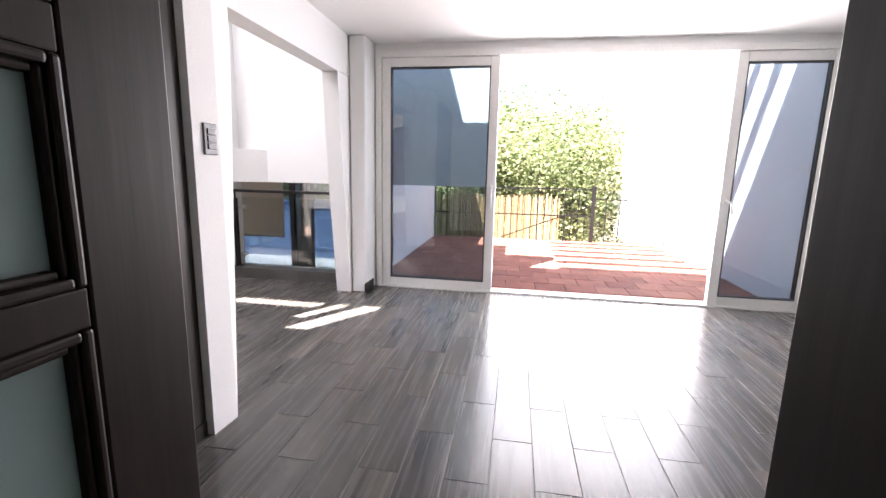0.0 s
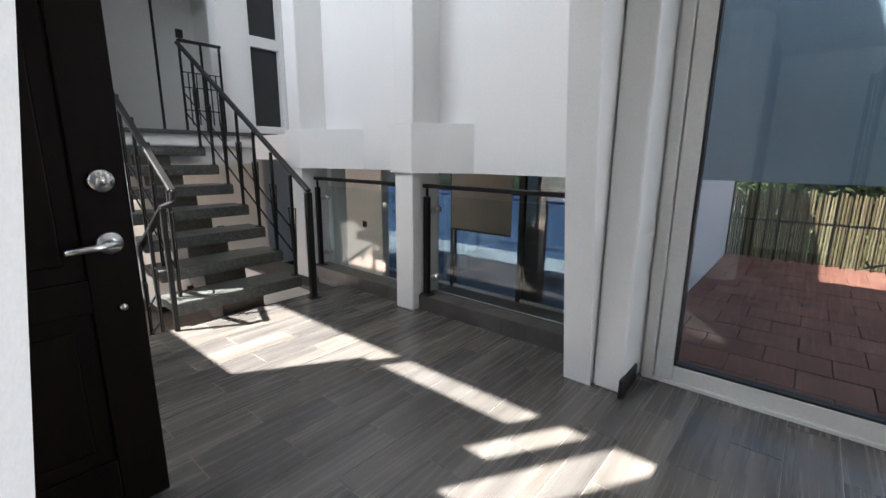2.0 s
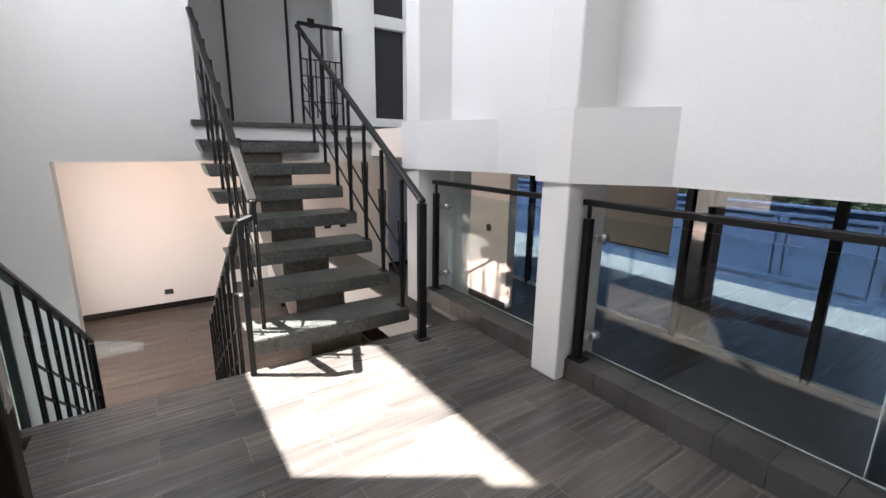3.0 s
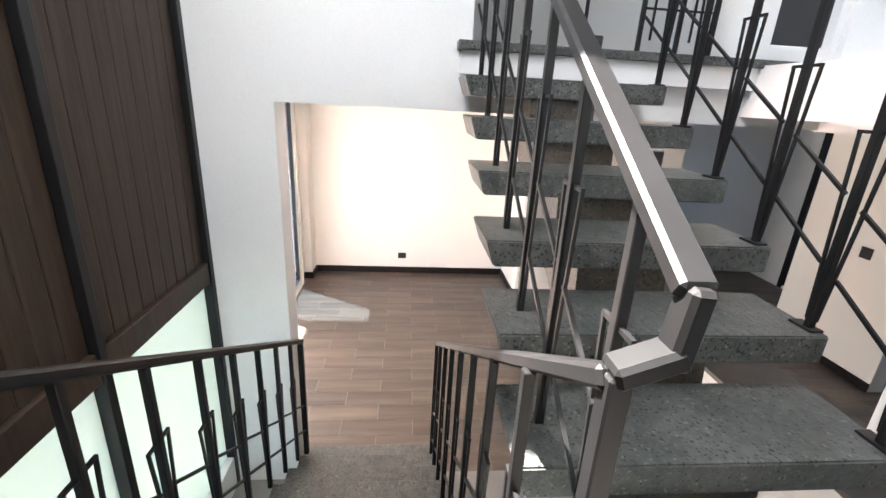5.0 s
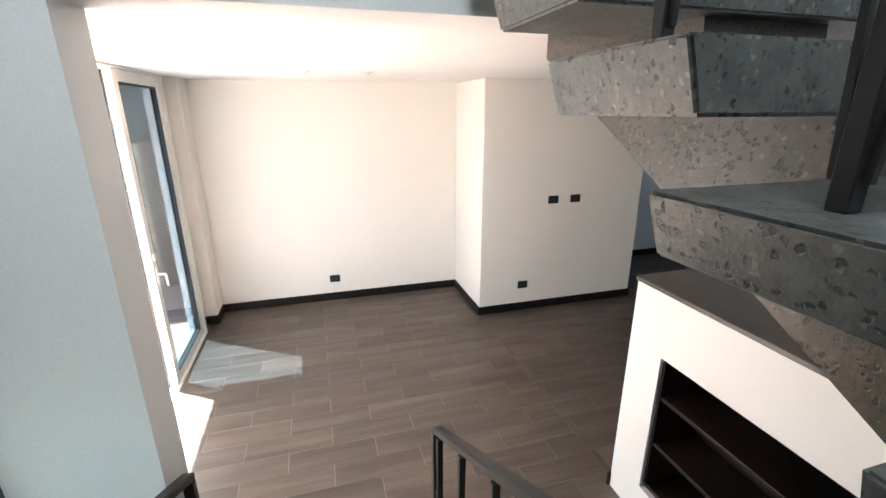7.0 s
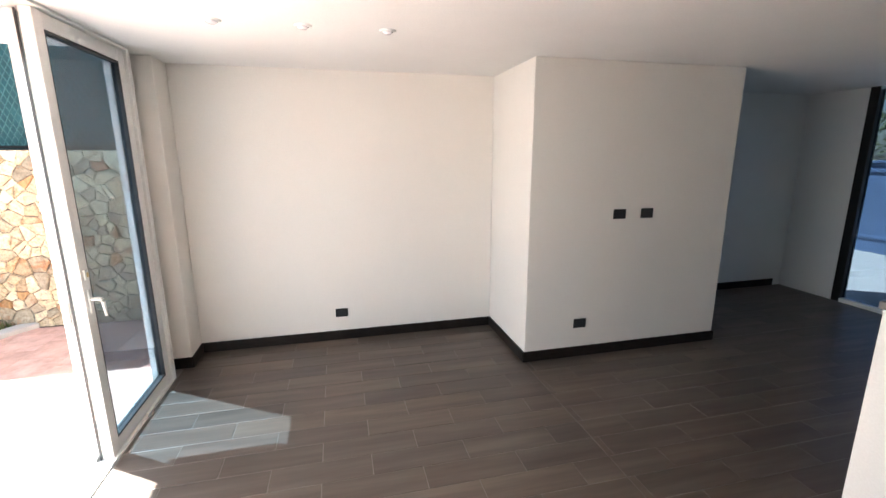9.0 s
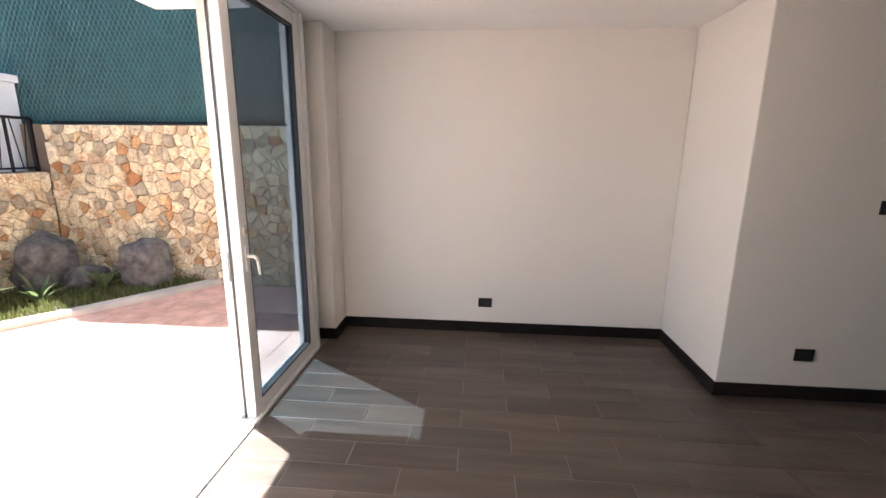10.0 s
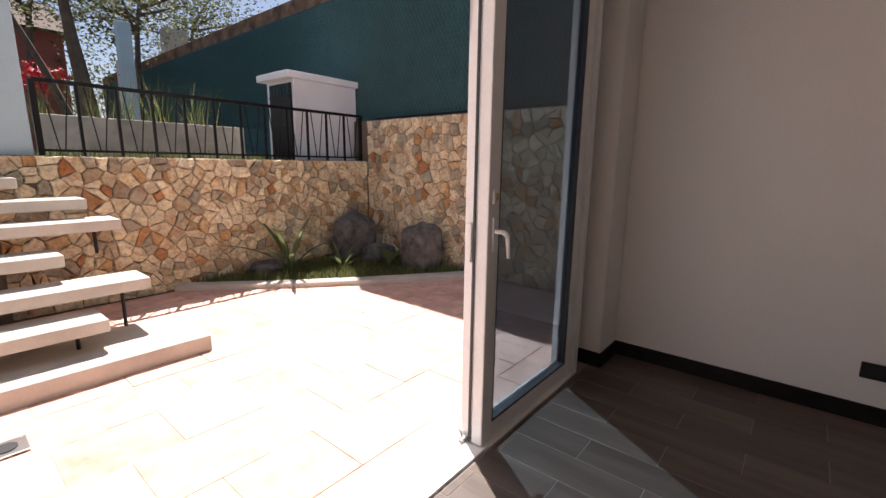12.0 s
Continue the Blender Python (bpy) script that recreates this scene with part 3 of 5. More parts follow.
for (a, b), (c, d) in zip(RAILS, RAILS[1:]):
    mo = bmesh.new()
    for k, w in ((0.0, 0.012), (0.011, 0.010)):
        ya, yb, za, zb = y0 + 0.125 + k, y1 - 0.125 - k, b + k, c - k
        t = 0.001 - k * 0.6
        box(mo, x0 - t, x1 + t, yb - w, yb, za, zb, 0.004)
        box(mo, x0 - t, x1 + t, ya, ya + w, za, zb, 0.004)
        box(mo, x0 - t, x1 + t, ya + w, yb - w, za, za + w, 0.004)
        box(mo, x0 - t, x1 + t, ya + w, yb - w, zb - w, zb, 0.004)
    part("moulding", mo, DOORWOOD, leaf_in)
    part("pane", boxed(0.361, 0.369, y0 + 0.14, y1 - 0.14, b + 0.015, c - 0.015, bevel=0), GLASS_FROST, leaf_in)
jf = bmesh.new()
box(jf, 0.29, 0.335, -0.11, 0.06, 0, 2.12, 0.004)
box(jf, 1.145, 1.19, -0.11, 0.06, 0, 2.12, 0.004)
box(jf, 0.335, 1.145, -0.11, 0.06, 2.085, 2.12, 0.004)
part("door_frame", jf, DOORWOOD, door_in)

tall = thing("tall_cabinet", (1.4, 0.4, 0), "tall dark brown cabinet beside the interior doorway", "cabinet")
part("body", boxed(1.115, 1.70, 0.055, 0.90, 0, 2.38, bevel=0.003), CLOSET, tall)
part("side_panel", boxed(1.098, 1.115, 0.055, 0.905, 0.0, 2.38, bevel=0.002), CLOSET, tall)

closet = thing("closet", (-0.58, 1.3, 0), "built-in dark espresso closet with chrome bar handles", "closet")
part("body", boxed(-0.90, -0.545, 0.06, 1.73, 0, 2.38, bevel=0.002), CLOSET, closet)
part("infill", boxed(-0.648, -0.545, 1.732, 2.005, 0, 2.38, bevel=0.002), CLOSET, closet)
part("plinth", boxed(-0.545, -0.52, 0.06, 2.005, 0, 0.07, bevel=0.002), SKIRT, closet)
for a, b, hy in ((0.55, 1.268, 1.235), (1.272, 2.003, 1.305)):
    d = part("door", boxed(-0.544, -0.522, a, b, 0.075, 2.37, bevel=0.002), CLOSET, closet)
    h = bmesh.new()
    rod(h, (-0.487, hy, 0.97), (-0.487, hy, 1.17), 0.007, seg=12)
    rod(h, (-0.522, hy, 1.0), (-0.487, hy, 1.0), 0.005)
    rod(h, (-0.522, hy, 1.14), (-0.487, hy, 1.14), 0.005)
    part("handle", h, CHROME, d, "chrome bar handle", True)

switch = thing("light_switch", (-0.485, 2.1, 1.31), "grey triple light switch plate on the white wall end", "light switch")
part("plate", boxed(-0.492, -0.478, 2.064, 2.144, 1.245, 1.375, bevel=0.004), GREYPLATE, switch)
for i in range(3):
    part("rocker", boxed(-0.479, -0.473, 2.081, 2.127, 1.268 + i * 0.030, 1.294 + i * 0.030, bevel=0.002), PLASTIC, switch)


def socket(x, y, z, w=0.125, h=0.088):
    s = thing("wall_socket", (x, y, z), "black rectangular wall socket on the cream wall", "wall socket", "black wall sockets")
    part("plate", boxed(x, x + 0.010, y - w / 2, y + w / 2, z - h / 2, z + h / 2, bevel=0.003), PLASTIC, s)
    part("insert", boxed(x + 0.010, x + 0.014, y - w * 0.3, y + w * 0.3, z - h * 0.28, z + h * 0.28, bevel=0.001), GASKET, s)


for sx, sy, sz in ((-9.27, 2.995, L + 0.29), (-8.33, 5.484, L + 1.345), (-8.33, 5.77, L + 1.345), (-8.33, 5.153, L + 0.33)):
    socket(sx, sy, sz)

ps = thing("wall_socket", (-6.70, 7.85, L + 1.36), "black wall switch on the shaded partition", "wall switch")
part("plate", boxed(-6.76, -6.64, 7.838, 7.85, L + 1.30, L + 1.42, bevel=0.003), PLASTIC, ps)

# ---------------------------------------------------------------- entrance door
entry = thing("door_3", (-1.53, 1.9, 0), "dark wooden panelled entrance door with chrome lever, standing open", "door", kind="structure")
st = bmesh.new()
ex0, ex1, ey0, ey1 = -1.665, -1.62, 1.895, 2.72
for a, b in ((ey1 - 0.13, ey1), (ey0, ey0 + 0.13)):
    box(st, ex0, ex1, a, b, 0.01, 2.12, 0.004)
for a, b in ((0.01, 0.20), (0.70, 0.80), (1.94, 2.12)):
    box(st, ex0 + 0.001, ex1 - 0.001, ey0 + 0.13, ey1 - 0.13, a, b, 0.003)
entry_leaf = part("leaf", st, ENTRYWOOD, entry)
for a, b in ((0.20, 0.70), (0.80, 1.94)):
    part("panel", boxed(ex0 + 0.012, ex1 - 0.012, ey0 + 0.13, ey1 - 0.13, a, b, bevel=0), ENTRYWOOD, entry_leaf)
    mo = bmesh.new()
    box(mo, ex1 - 0.012, ex1 - 0.004, ey0 + 0.18, ey1 - 0.18, a + 0.05, b - 0.05, 0.006)
    part("raised_field", mo, ENTRYWOOD, entry_leaf)
bolt = bmesh.new()
rod(bolt, (ex1, 2.655, 1.09), (ex1 + 0.016, 2.655, 1.09), 0.034, 0.031, 24)
rod(bolt, (ex1 + 0.016, 2.655, 1.09), (ex1 + 0.022, 2.655, 1.09), 0.014, seg=16)
part("deadbolt", bolt, CHROME, entry_leaf, "round chrome deadbolt", True)
lv = bmesh.new()
rod(lv, (ex1, 2.655, 0.905), (ex1 + 0.012, 2.655, 0.905), 0.034, 0.032, 24)
rod(lv, (ex1 + 0.012, 2.655, 0.905), (ex1 + 0.05, 2.655, 0.905), 0.012, seg=14)
rod(lv, (ex1 + 0.048, 2.665, 0.905), (ex1 + 0.052, 2.54, 0.898), 0.012, 0.009, 12)
part("lever", lv, CHROME, entry_leaf, "chrome lever handle", True)
part("lock_face", boxed(ex0 + 0.01, ex1 - 0.01, ey1, ey1 + 0.003, 0.83, 1.14, bevel=0), CHROME, entry_leaf)
stp = bmesh.new()
rod(stp, (ex1, 2.665, 0.70), (ex1 + 0.01, 2.665, 0.70), 0.010, seg=12)
part("stud", stp, CHROME, entry_leaf, smooth=True)
jf = bmesh.new()
box(jf, -1.73, -1.665, 1.70, 1.89, 0, 2.35, 0.004)
box(jf, -0.95, -0.90, 1.70, 1.89, 0, 2.35, 0.004)
box(jf, -1.665, -0.95, 1.70, 1.89, 2.13, 2.35, 0.004)
part("door_frame", jf, ENTRYWOOD, entry)

# ---------------------------------------------------------------- wood panelled front beside the stairs
front = thing("panelled_front", (-3.4, 1.8, L), "brown tongue-and-groove panelled front over frosted glass", "panelling", kind="structure")
MULL = [-5.24, -4.28, -3.30, -2.50, -1.755]
for x in MULL:
    part("mullion", boxed(x - 0.022, x + 0.022, 1.80, 1.905, L, 2.35, bevel=0.003), BLACK, front)
for a, b in zip(MULL, MULL[1:]):
    part("bottom_rail", boxed(a + 0.022, b - 0.022, 1.81, 1.895, 0.02, 0.15, bevel=0.008), PANELWOOD, front)
    n = 9
    w = (b - a - 0.05) / n
    for i in range(n):
        part("board", boxed(a + 0.025 + i * w + 0.001, a + 0.025 + (i + 1) * w - 0.001, 1.83, 1.872, 0.15, 2.35, bevel=0.006), PANELWOOD, front)
    if b < -3.2:
        part("pane", boxed(a + 0.022, b - 0.022, 1.845, 1.853, L + 0.25, 0.02, bevel=0), GLASS_FROST, front).visible_shadow = False
        part("sill", boxed(a + 0.022, b - 0.022, 1.78, 1.90, L, L + 0.25, bevel=0.004), WHITE, front)

# ---------------------------------------------------------------- stairs going up
RISE, GO, X1, Z1 = 0.178, 0.2795, -3.22, 0.165
up = thing("staircase", (-3.2, 3.77, 0), "open staircase of dark terrazzo treads on a central spine", "staircase")
SY0, SY1 = 3.29, 4.27
for k in range(7):
    xf, zt = X1 - GO * k, Z1 + RISE * k
    t = bmesh.new()
    prism(t, [(SY0, zt), (SY1, zt), (SY1, zt - 0.09), (SY0 + 0.03, zt - 0.09)], "x", xf - 0.312, xf)
    bmesh.ops.bevel(t, geom=t.edges[:], offset=0.005, segments=2, affect="EDGES")
    part("tread", t, TERRAZZO, up)
sp = bmesh.new()
ol = []
for k in range(7):
    xf, zt = X1 - GO * k, Z1 + RISE * k - 0.09
    ol += [(xf - 0.04, zt), (xf - 0.30, zt)]
ol += [(-5.26, U - 0.17), (-5.26, U - 0.46)] + [(-3.42, -0.11), (-3.26, -0.11)]
prism(sp, ol, "y", 3.62, 3.94)
part("spine", sp, SPINE, up)


def ornament(post, base, top_z, dx, dz):
    """Thin bars that flare from the foot of an upright, a cap and two links to the next."""
    x, y, z = base
    h = top_z - z

    def thin(a, b, w):
        part("thin_bar", bar(bmesh.new(), a, b, w), BLACK, post)

    s = 1 if dx > 0 else -1
    for w in (-1, 1):
        thin((x + 0.015 * w, y, z + 0.03), (x + 0.050 * w, y, z + h * 0.68), 0.008)
    thin((x - 0.054, y, z + h * 0.68), (x + 0.054, y, z + h * 0.68), 0.009)
    for f in (0.22, 0.46):
        thin((x + 0.03 * s, y, z + h * f + dz * 0.1), (x + dx - 0.03 * s, y, z + h * f + dz * 0.9), 0.010)


def stair_rail(owner, y, xs, z_of, height, foot):
    """Posts with ornaments at xs; the handrail is added apart."""
    step = xs[1] - xs[0]
    for i, x in enumerate(xs):
        b = bmesh.new()
        z, dz = z_of(i), z_of(i + 1) - z_of(i)
        top = height(x) if callable(height) else z + height
        bar(b, (x, y, z), (x, y, top), 0.022, 0.022, 0.002)
        po = part("baluster", b, BLACK, owner)
        ornament(po, (x, y, z), top, step, dz)
        if foot:
            fb = bmesh.new()
            box(fb, x - 0.05, x + 0.03, y - 0.022, y + 0.022, z, z + 0.008, 0.002)
            part("foot_plate", fb, BLACK, po)


RH = 0.86
railR = thing("stair_railing", (-3.1, 4.24, 0), "black steel stair railing with stepped uprights", "railing", "black steel railings")
xs, xl = [X1 - 0.05 - GO * k for k in range(7)], [X1 - 0.15 - GO * k for k in range(7)]
stair_rail(railR, 4.245, xs, lambda i: Z1 + RISE * i, RH - 0.02, True)
nb = bmesh.new()
box(nb, -3.10, -3.06, 4.255, 4.305, 0, 0.875, 0.003)
box(nb, -3.13, -3.03, 4.24, 4.32, 0, 0.008, 0.002)
part("newel_post", nb, BLACK, railR)
hr = bmesh.new()
bar(hr, (-3.06, 4.275, 0.885), (-5.22, 4.225, 2.28), 0.045, 0.03, 0.006)
bar(hr, (-5.215, 4.225, 2.305), (-5.215, 4.66, 2.305), 0.045, 0.03, 0.006)
part("handrail", hr, BLACK, railR)
for y in (4.24, 4.45, 4.64):
    part("post", bar(bmesh.new(), (-5.215, y, U), (-5.215, y, 2.30), 0.02), BLACK, railR)
for y in (4.30, 4.38, 4.52, 4.58):
    part("thin_bar", bar(bmesh.new(), (-5.215, y, U + 0.06), (-5.215, y, 2.0), 0.010), BLACK, railR)
for z in (1.62, 1.85, 2.0):
    part("cross_bar", bar(bmesh.new(), (-5.215, 4.24, z), (-5.215, 4.64, z), 0.010), BLACK, railR)

railL = thing("stair_railing", (-3.2, 3.33, 0), "black steel railing turning from upper to lower flight", "railing", "black steel railings")
stair_rail(railL, 3.385, xl, lambda i: Z1 + RISE * i, lambda x: 0.925 + (-3.16 - x) * 0.6514, False)
hr = bmesh.new()
bar(hr, (-3.16, 3.345, 0.93), (-5.24, 3.36, 2.285), 0.045, 0.03, 0.006)
bar(hr, (-3.16, 3.345, 0.94), (-3.16, 3.335, 0.84), 0.04, 0.03, 0.006)
bar(hr, (-3.16, 3.345, 0.86), (-3.16, 3.265, 0.83), 0.045, 0.03, 0.006)
bar(hr, (-3.16, 3.275, 0.825), (-5.33, 3.275, -0.445), 0.045, 0.03, 0.006)
part("handrail", hr, BLACK, railL)

# stairs going down
DR, DG = -L / 9, 0.270
down = thing("staircase", (-4.3, 2.8, L), "lower flight of dark stone steps with plastered underside", "staircase")
for k in range(1, 9):
    zt, xf = -DR * k, -3.21 - DG * (k - 1)
    part("step", boxed(xf - DG - 0.03, xf, 2.37, 3.27, zt - 0.06, zt, bevel=0.005), TERRAZZO, down)
    part("riser", boxed(xf - 0.03, xf - 0.006, 2.39, 3.25, zt, zt + DR - 0.05, bevel=0.002), TERRAZZO, down)
ol = [(-3.28, -0.30), (-3.28, -0.62), (-5.10, L), (-5.36, L), (-5.36, L + 0.09)]
s = prism(bmesh.new(), ol, "y", 2.45, 3.2)
part("soffit", s, WHITE, down)
dz_of = lambda i: -DR * (i + 1)
dxs = [-3.28 - 0.262 * (k + 0.45) for k in range(8)]
exs = [-3.52 - 0.262 * k for k in range(7)]
stair_rail(railL, 3.255, dxs, dz_of, lambda x: 0.81 + (x + 3.16) * 0.585, False)
railD = thing("stair_railing", (-3.07, 2.36, 0), "black steel railing beside the lower flight", "railing", "black steel railings")
stair_rail(railD, 2.362, exs, dz_of, lambda x: 0.815 + (x + 3.067) * 0.559, False)
hr = bmesh.new()
bar(hr, (-3.067, 2.36, 0.83), (-5.34, 2.36, -0.44), 0.045, 0.03, 0.006)
bar(hr, (-3.067, 2.36, 0.845), (-3.067, 1.91, 0.845), 0.045, 0.03, 0.006)
part("handrail", hr, BLACK, railD)
for y in (2.356, 2.152, 1.94):
    b = bar(bmesh.new(), (-3.067, y, 0), (-3.067, y, 0.85), 0.03)
    box(b, -3.117, -3.017, y - 0.035, y + 0.035, 0, 0.008, 0.002)
    part("post", b, BLACK, railD)
for z in (0.28, 0.52):
    part("cross_bar", bar(bmesh.new(), (-3.067, 1.94, z), (-3.067, 2.35, z), 0.010), BLACK, railD)
for rl, yy in ((railL, 3.27), (railD, 2.36)):
    b = bmesh.new()
    bar(b, (-5.335, yy, L + 0.165), (-5.335, yy, -0.46), 0.035, 0.035, 0.003)
    part("end_post", b, BLACK, rl)
b = bmesh.new()
bar(b, (-3.16, 3.275, -0.16), (-3.16, 3.275, 0.83), 0.03, 0.03, 0.003)
part("corner_post", b, BLACK, railL)

# glass balustrades on the kerb
def balustrade(x0, x1):
    g = thing("glass_balustrade", ((x0 + x1) / 2, 4.72, 0.115), "frameless glass balustrade with black steel top rail", "balustrade", "glass balustrades")
    part("pane", boxed(x0 + 0.05, x1 - 0.02, 4.795, 4.805, 0.118, 0.88, bevel=0), GLASS, g)
    part("top_rail", boxed(x0 - 0.01, x1, 4.70, 4.74, 0.935, 0.965, bevel=0.004), BLACK, g)
    pb = bmesh.new()
    box(pb, x0, x0 + 0.04, 4.70, 4.74, 0.115, 0.87, 0.003)
    box(pb, x0 + 0.012, x0 + 0.028, 4.712, 4.728, 0.86, 0.94, 0.002)
    box(pb, x0 - 0.03, x0 + 0.07, 4.68, 4.76, 0.115, 0.123, 0.002)
    post = part("post", pb, BLACK, g)
    for z in (0.24, 0.77):
        c = bmesh.new()
        rod(c, (x0 + 0.055, 4.775, z), (x0 + 0.055, 4.825, z), 0.022, seg=16)
        box(c, x0 + 0.02, x0 + 0.065, 4.735, 4.79, z - 0.02, z + 0.02, 0.004)
        part("glass_clamp", c, CHROME, post, "round steel glass clamp", True)


balustrade(-2.225, -0.93)
balustrade(-3.62, -2.45)

# low wall with shelves beside the stairs
niche = thing("shelf_wall", (-4.6, 4.7, L), "white low wall with dark open shelves and tiled top", "shelf", kind="structure")
part("wall", wall_with_holes("y", 4.55, 4.88, -5.77, -3.3, L, -0.10, [(-5.53, -3.5, L + 0.22, -0.45)]), WHITE, niche)
part("top", boxed(-5.78, -3.3, 4.54, 4.93, -0.10, -0.075, bevel=0.004), KERBTILE, niche)
part("back_panel", boxed(-5.55, -3.4, 4.86, 4.90, L + 0.2, -0.4, bevel=0.002), DOORWOOD, niche)
part("side_lining", boxed(-5.529, -5.512, 4.57, 4.86, L + 0.25, -0.452, bevel=0.001), DOORWOOD, niche)
part("top_lining", boxed(-5.512, -3.5, 4.57, 4.86, -0.466, -0.451, bevel=0.001), DOORWOOD, niche)
for z in (L + 0.225, L + 0.52, L + 0.82):
    part("shelf", boxed(-5.528, -3.5, 4.58, 4.86, z, z + 0.025, bevel=0.003), DOORWOOD, niche)

# upper landing: door, window
ud = thing("door_4", (-7.33, 4.2, U), "tall pale grey double door on the upper landing", "door", kind="structure")
for a, b in ((3.29, 3.95), (3.96, 4.72)):
    part("leaf", boxed(-7.345, -7.31, a, b, U + 0.01, 3.6, bevel=0.004), WHITE, ud)
    # solid black strip over the leaf edge, drawn for the shade of the gap
    part("dark_gap", boxed(-7.308, -7.30, b - 0.03, b + 0.005, U + 0.01, 3.6, bevel=0), GASKET, ud)
usw = thing("light_switch", (-7.34, 5.06, 2.87), "black switch plate on the upper landing wall", "light switch")
part("plate", boxed(-7.35, -7.338, 5.0, 5.10, 2.80, 2.92, bevel=0.003), PLASTIC, usw)
win = thing("window_1", (-5.36, 5.2, 1.48), "tall white framed window with opaque black panes", "window", kind="structure")
wf = bmesh.new()
for a, b, c, d in ((4.99, 5.03, 1.48, 4.2), (5.39, 5.43, 1.48, 4.2), (5.03, 5.39, 1.48, 1.50), (5.03, 5.39, 2.40, 2.52), (5.03, 5.39, 4.16, 4.2)):
    box(wf, -5.40, -5.27, a, b, c, d, 0.003)
part("window_frame", wf, WHITE, win)
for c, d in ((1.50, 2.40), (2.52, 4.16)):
    # opaque black box, not see-through glass
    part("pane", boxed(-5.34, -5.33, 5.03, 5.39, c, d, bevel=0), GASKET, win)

# ---------------------------------------------------------------- patio door
pd = thing("door_5", (-7.2, 1.58, L), "white framed sliding patio door with tinted pane, half open", "door", kind="structure")
fr = bmesh.new()
box(fr, -8.785, -8.73, 1.42, 1.58, L, 1.108, 0.004)
box(fr, -5.685, -5.625, 1.42, 1.58, L, 1.108, 0.004)
box(fr, -8.73, -5.685, 1.42, 1.58, 1.090, 1.108, 0.004)
part("door_frame", fr, UPVC, pd)
part("threshold", boxed(-8.73, -5.685, 1.40, 1.578, L - 0.01, L + 0.014, bevel=0.004), UPVC, pd)
lf = pane_leaf(pd, -8.73, -7.72, 1.53, L + 0.016, 1.088, 0.088, glass_mat=GLASS_PATIO)
lever(lf, -7.765, 1.56, L + 1.05, 0.05, -1)
part("lock", boxed(-7.785, -7.745, 1.56, 1.572, L + 1.17, L + 1.23, bevel=0.003), UPVC, lf)
part("cylinder", boxed(-7.773, -7.757, 1.572, 1.576, L + 1.185, L + 1.215, bevel=0.001), BRASS, lf, "small brass lock cylinder")
part("brush_seal", boxed(-7.7195, -7.712, 1.486, 1.497, L + 0.016, 1.072, bevel=0), GASKET, lf)
part("outer_stile", boxed(-7.81, -7.735, 1.425, 1.485, L + 0.016, 1.072, bevel=0.005), UPVC, pd)
for i in range(3):
    part("track", boxed(-8.58, -7.82, 1.430 + 0.021 * i, 1.438 + 0.021 * i, L + 0.014, L + 0.05 + 0.012 * i, bevel=0.003), UPVC, pd)
hd = bmesh.new()
box(hd, -7.735, -7.722, 1.44, 1.47, L + 0.90, L + 1.08, 0.005)
part("pull_handle", hd, UPVC, pd)
ct = box(bmesh.new(), -7.734, -7.690, 1.435, 1.475, L + 0.016, L + 0.040, 0.006)
rod(ct, (-7.71, 1.455, L + 0.035), (-7.69, 1.445, L + 0.085), 0.008, 0.005, 8)
part("bottom_catch", ct, UPVC, pd, "small white floor catch")

# ceiling spots of the lower room
for y in (2.36, 2.865, 3.375):
    s = thing("ceiling_spot", (-7.865, y, 1.11), "small white recessed ceiling spotlight, switched off", "ceiling light", "ceiling spotlights")
    r = bmesh.new()
    rod(r, (-7.865, y, 1.112), (-7.865, y, 1.10), 0.055, 0.05, 24)
    ring = part("trim_ring", r, UPVC, s, smooth=False)
    r = bmesh.new()
    rod(r, (-7.865, y, 1.101), (-7.865, y, 1.088), 0.036, 0.02, 20)
    part("lamp", r, LAMPGLOW, s, smooth=True)

# glazed front of the lower room
gf = thing("window_2", (-4.5, 9.2, L), "dark framed floor-high glazing of the lower room", "window", kind="structure")
for x in (-8.95, -7.1, -5.6, -4.0, -2.35, -1.14):
    part("mullion", boxed(x - 0.05, x + 0.05, 9.24, 9.34, L, 1.11, bevel=0.004), BLACK, gf)
part("solid_bay", boxed(-9.7, -9.0, 9.24, 9.36, L, 1.11, bevel=0), WHITE, gf)
for a, b in ((-8.9, -7.15), (-7.05, -5.65), (-5.55, -4.05), (-3.95, -2.40), (-2.30, -1.19)):
    part("pane", boxed(a, b, 9.29, 9.30, L + 0.05, 1.08, bevel=0), GLASS_DARK, gf)
    part("sill", boxed(a, b, 9.23, 9.35, L, L + 0.05, bevel=0.004), UPVC, gf)
bl = thing("roller_blind", (-4.8, 9.08, 0), "beige roller blind half drawn over the dark glazing", "blind")
part("cloth", boxed(-5.5, -4.1, 9.075, 9.08, -0.25, 1.02, bevel=0), FABRIC, bl)
part("hem_bar", boxed(-5.5, -4.1, 9.065, 9.09, -0.28, -0.25, bevel=0.004), DOORWOOD, bl)
r = bmesh.new()
rod(r, (-5.52, 9.08, 1.05), (-4.08, 9.08, 1.05), 0.03, seg=14)
part("roller", r, FABRIC, bl, smooth=True)
solid("outdoor_column", boxed(-4.15, -3.75, 9.5, 9.8, L - 0.1, 1.11, bevel=0.01), BROWNPAINT, "brown painted column outside the glazing", "column", "structure")

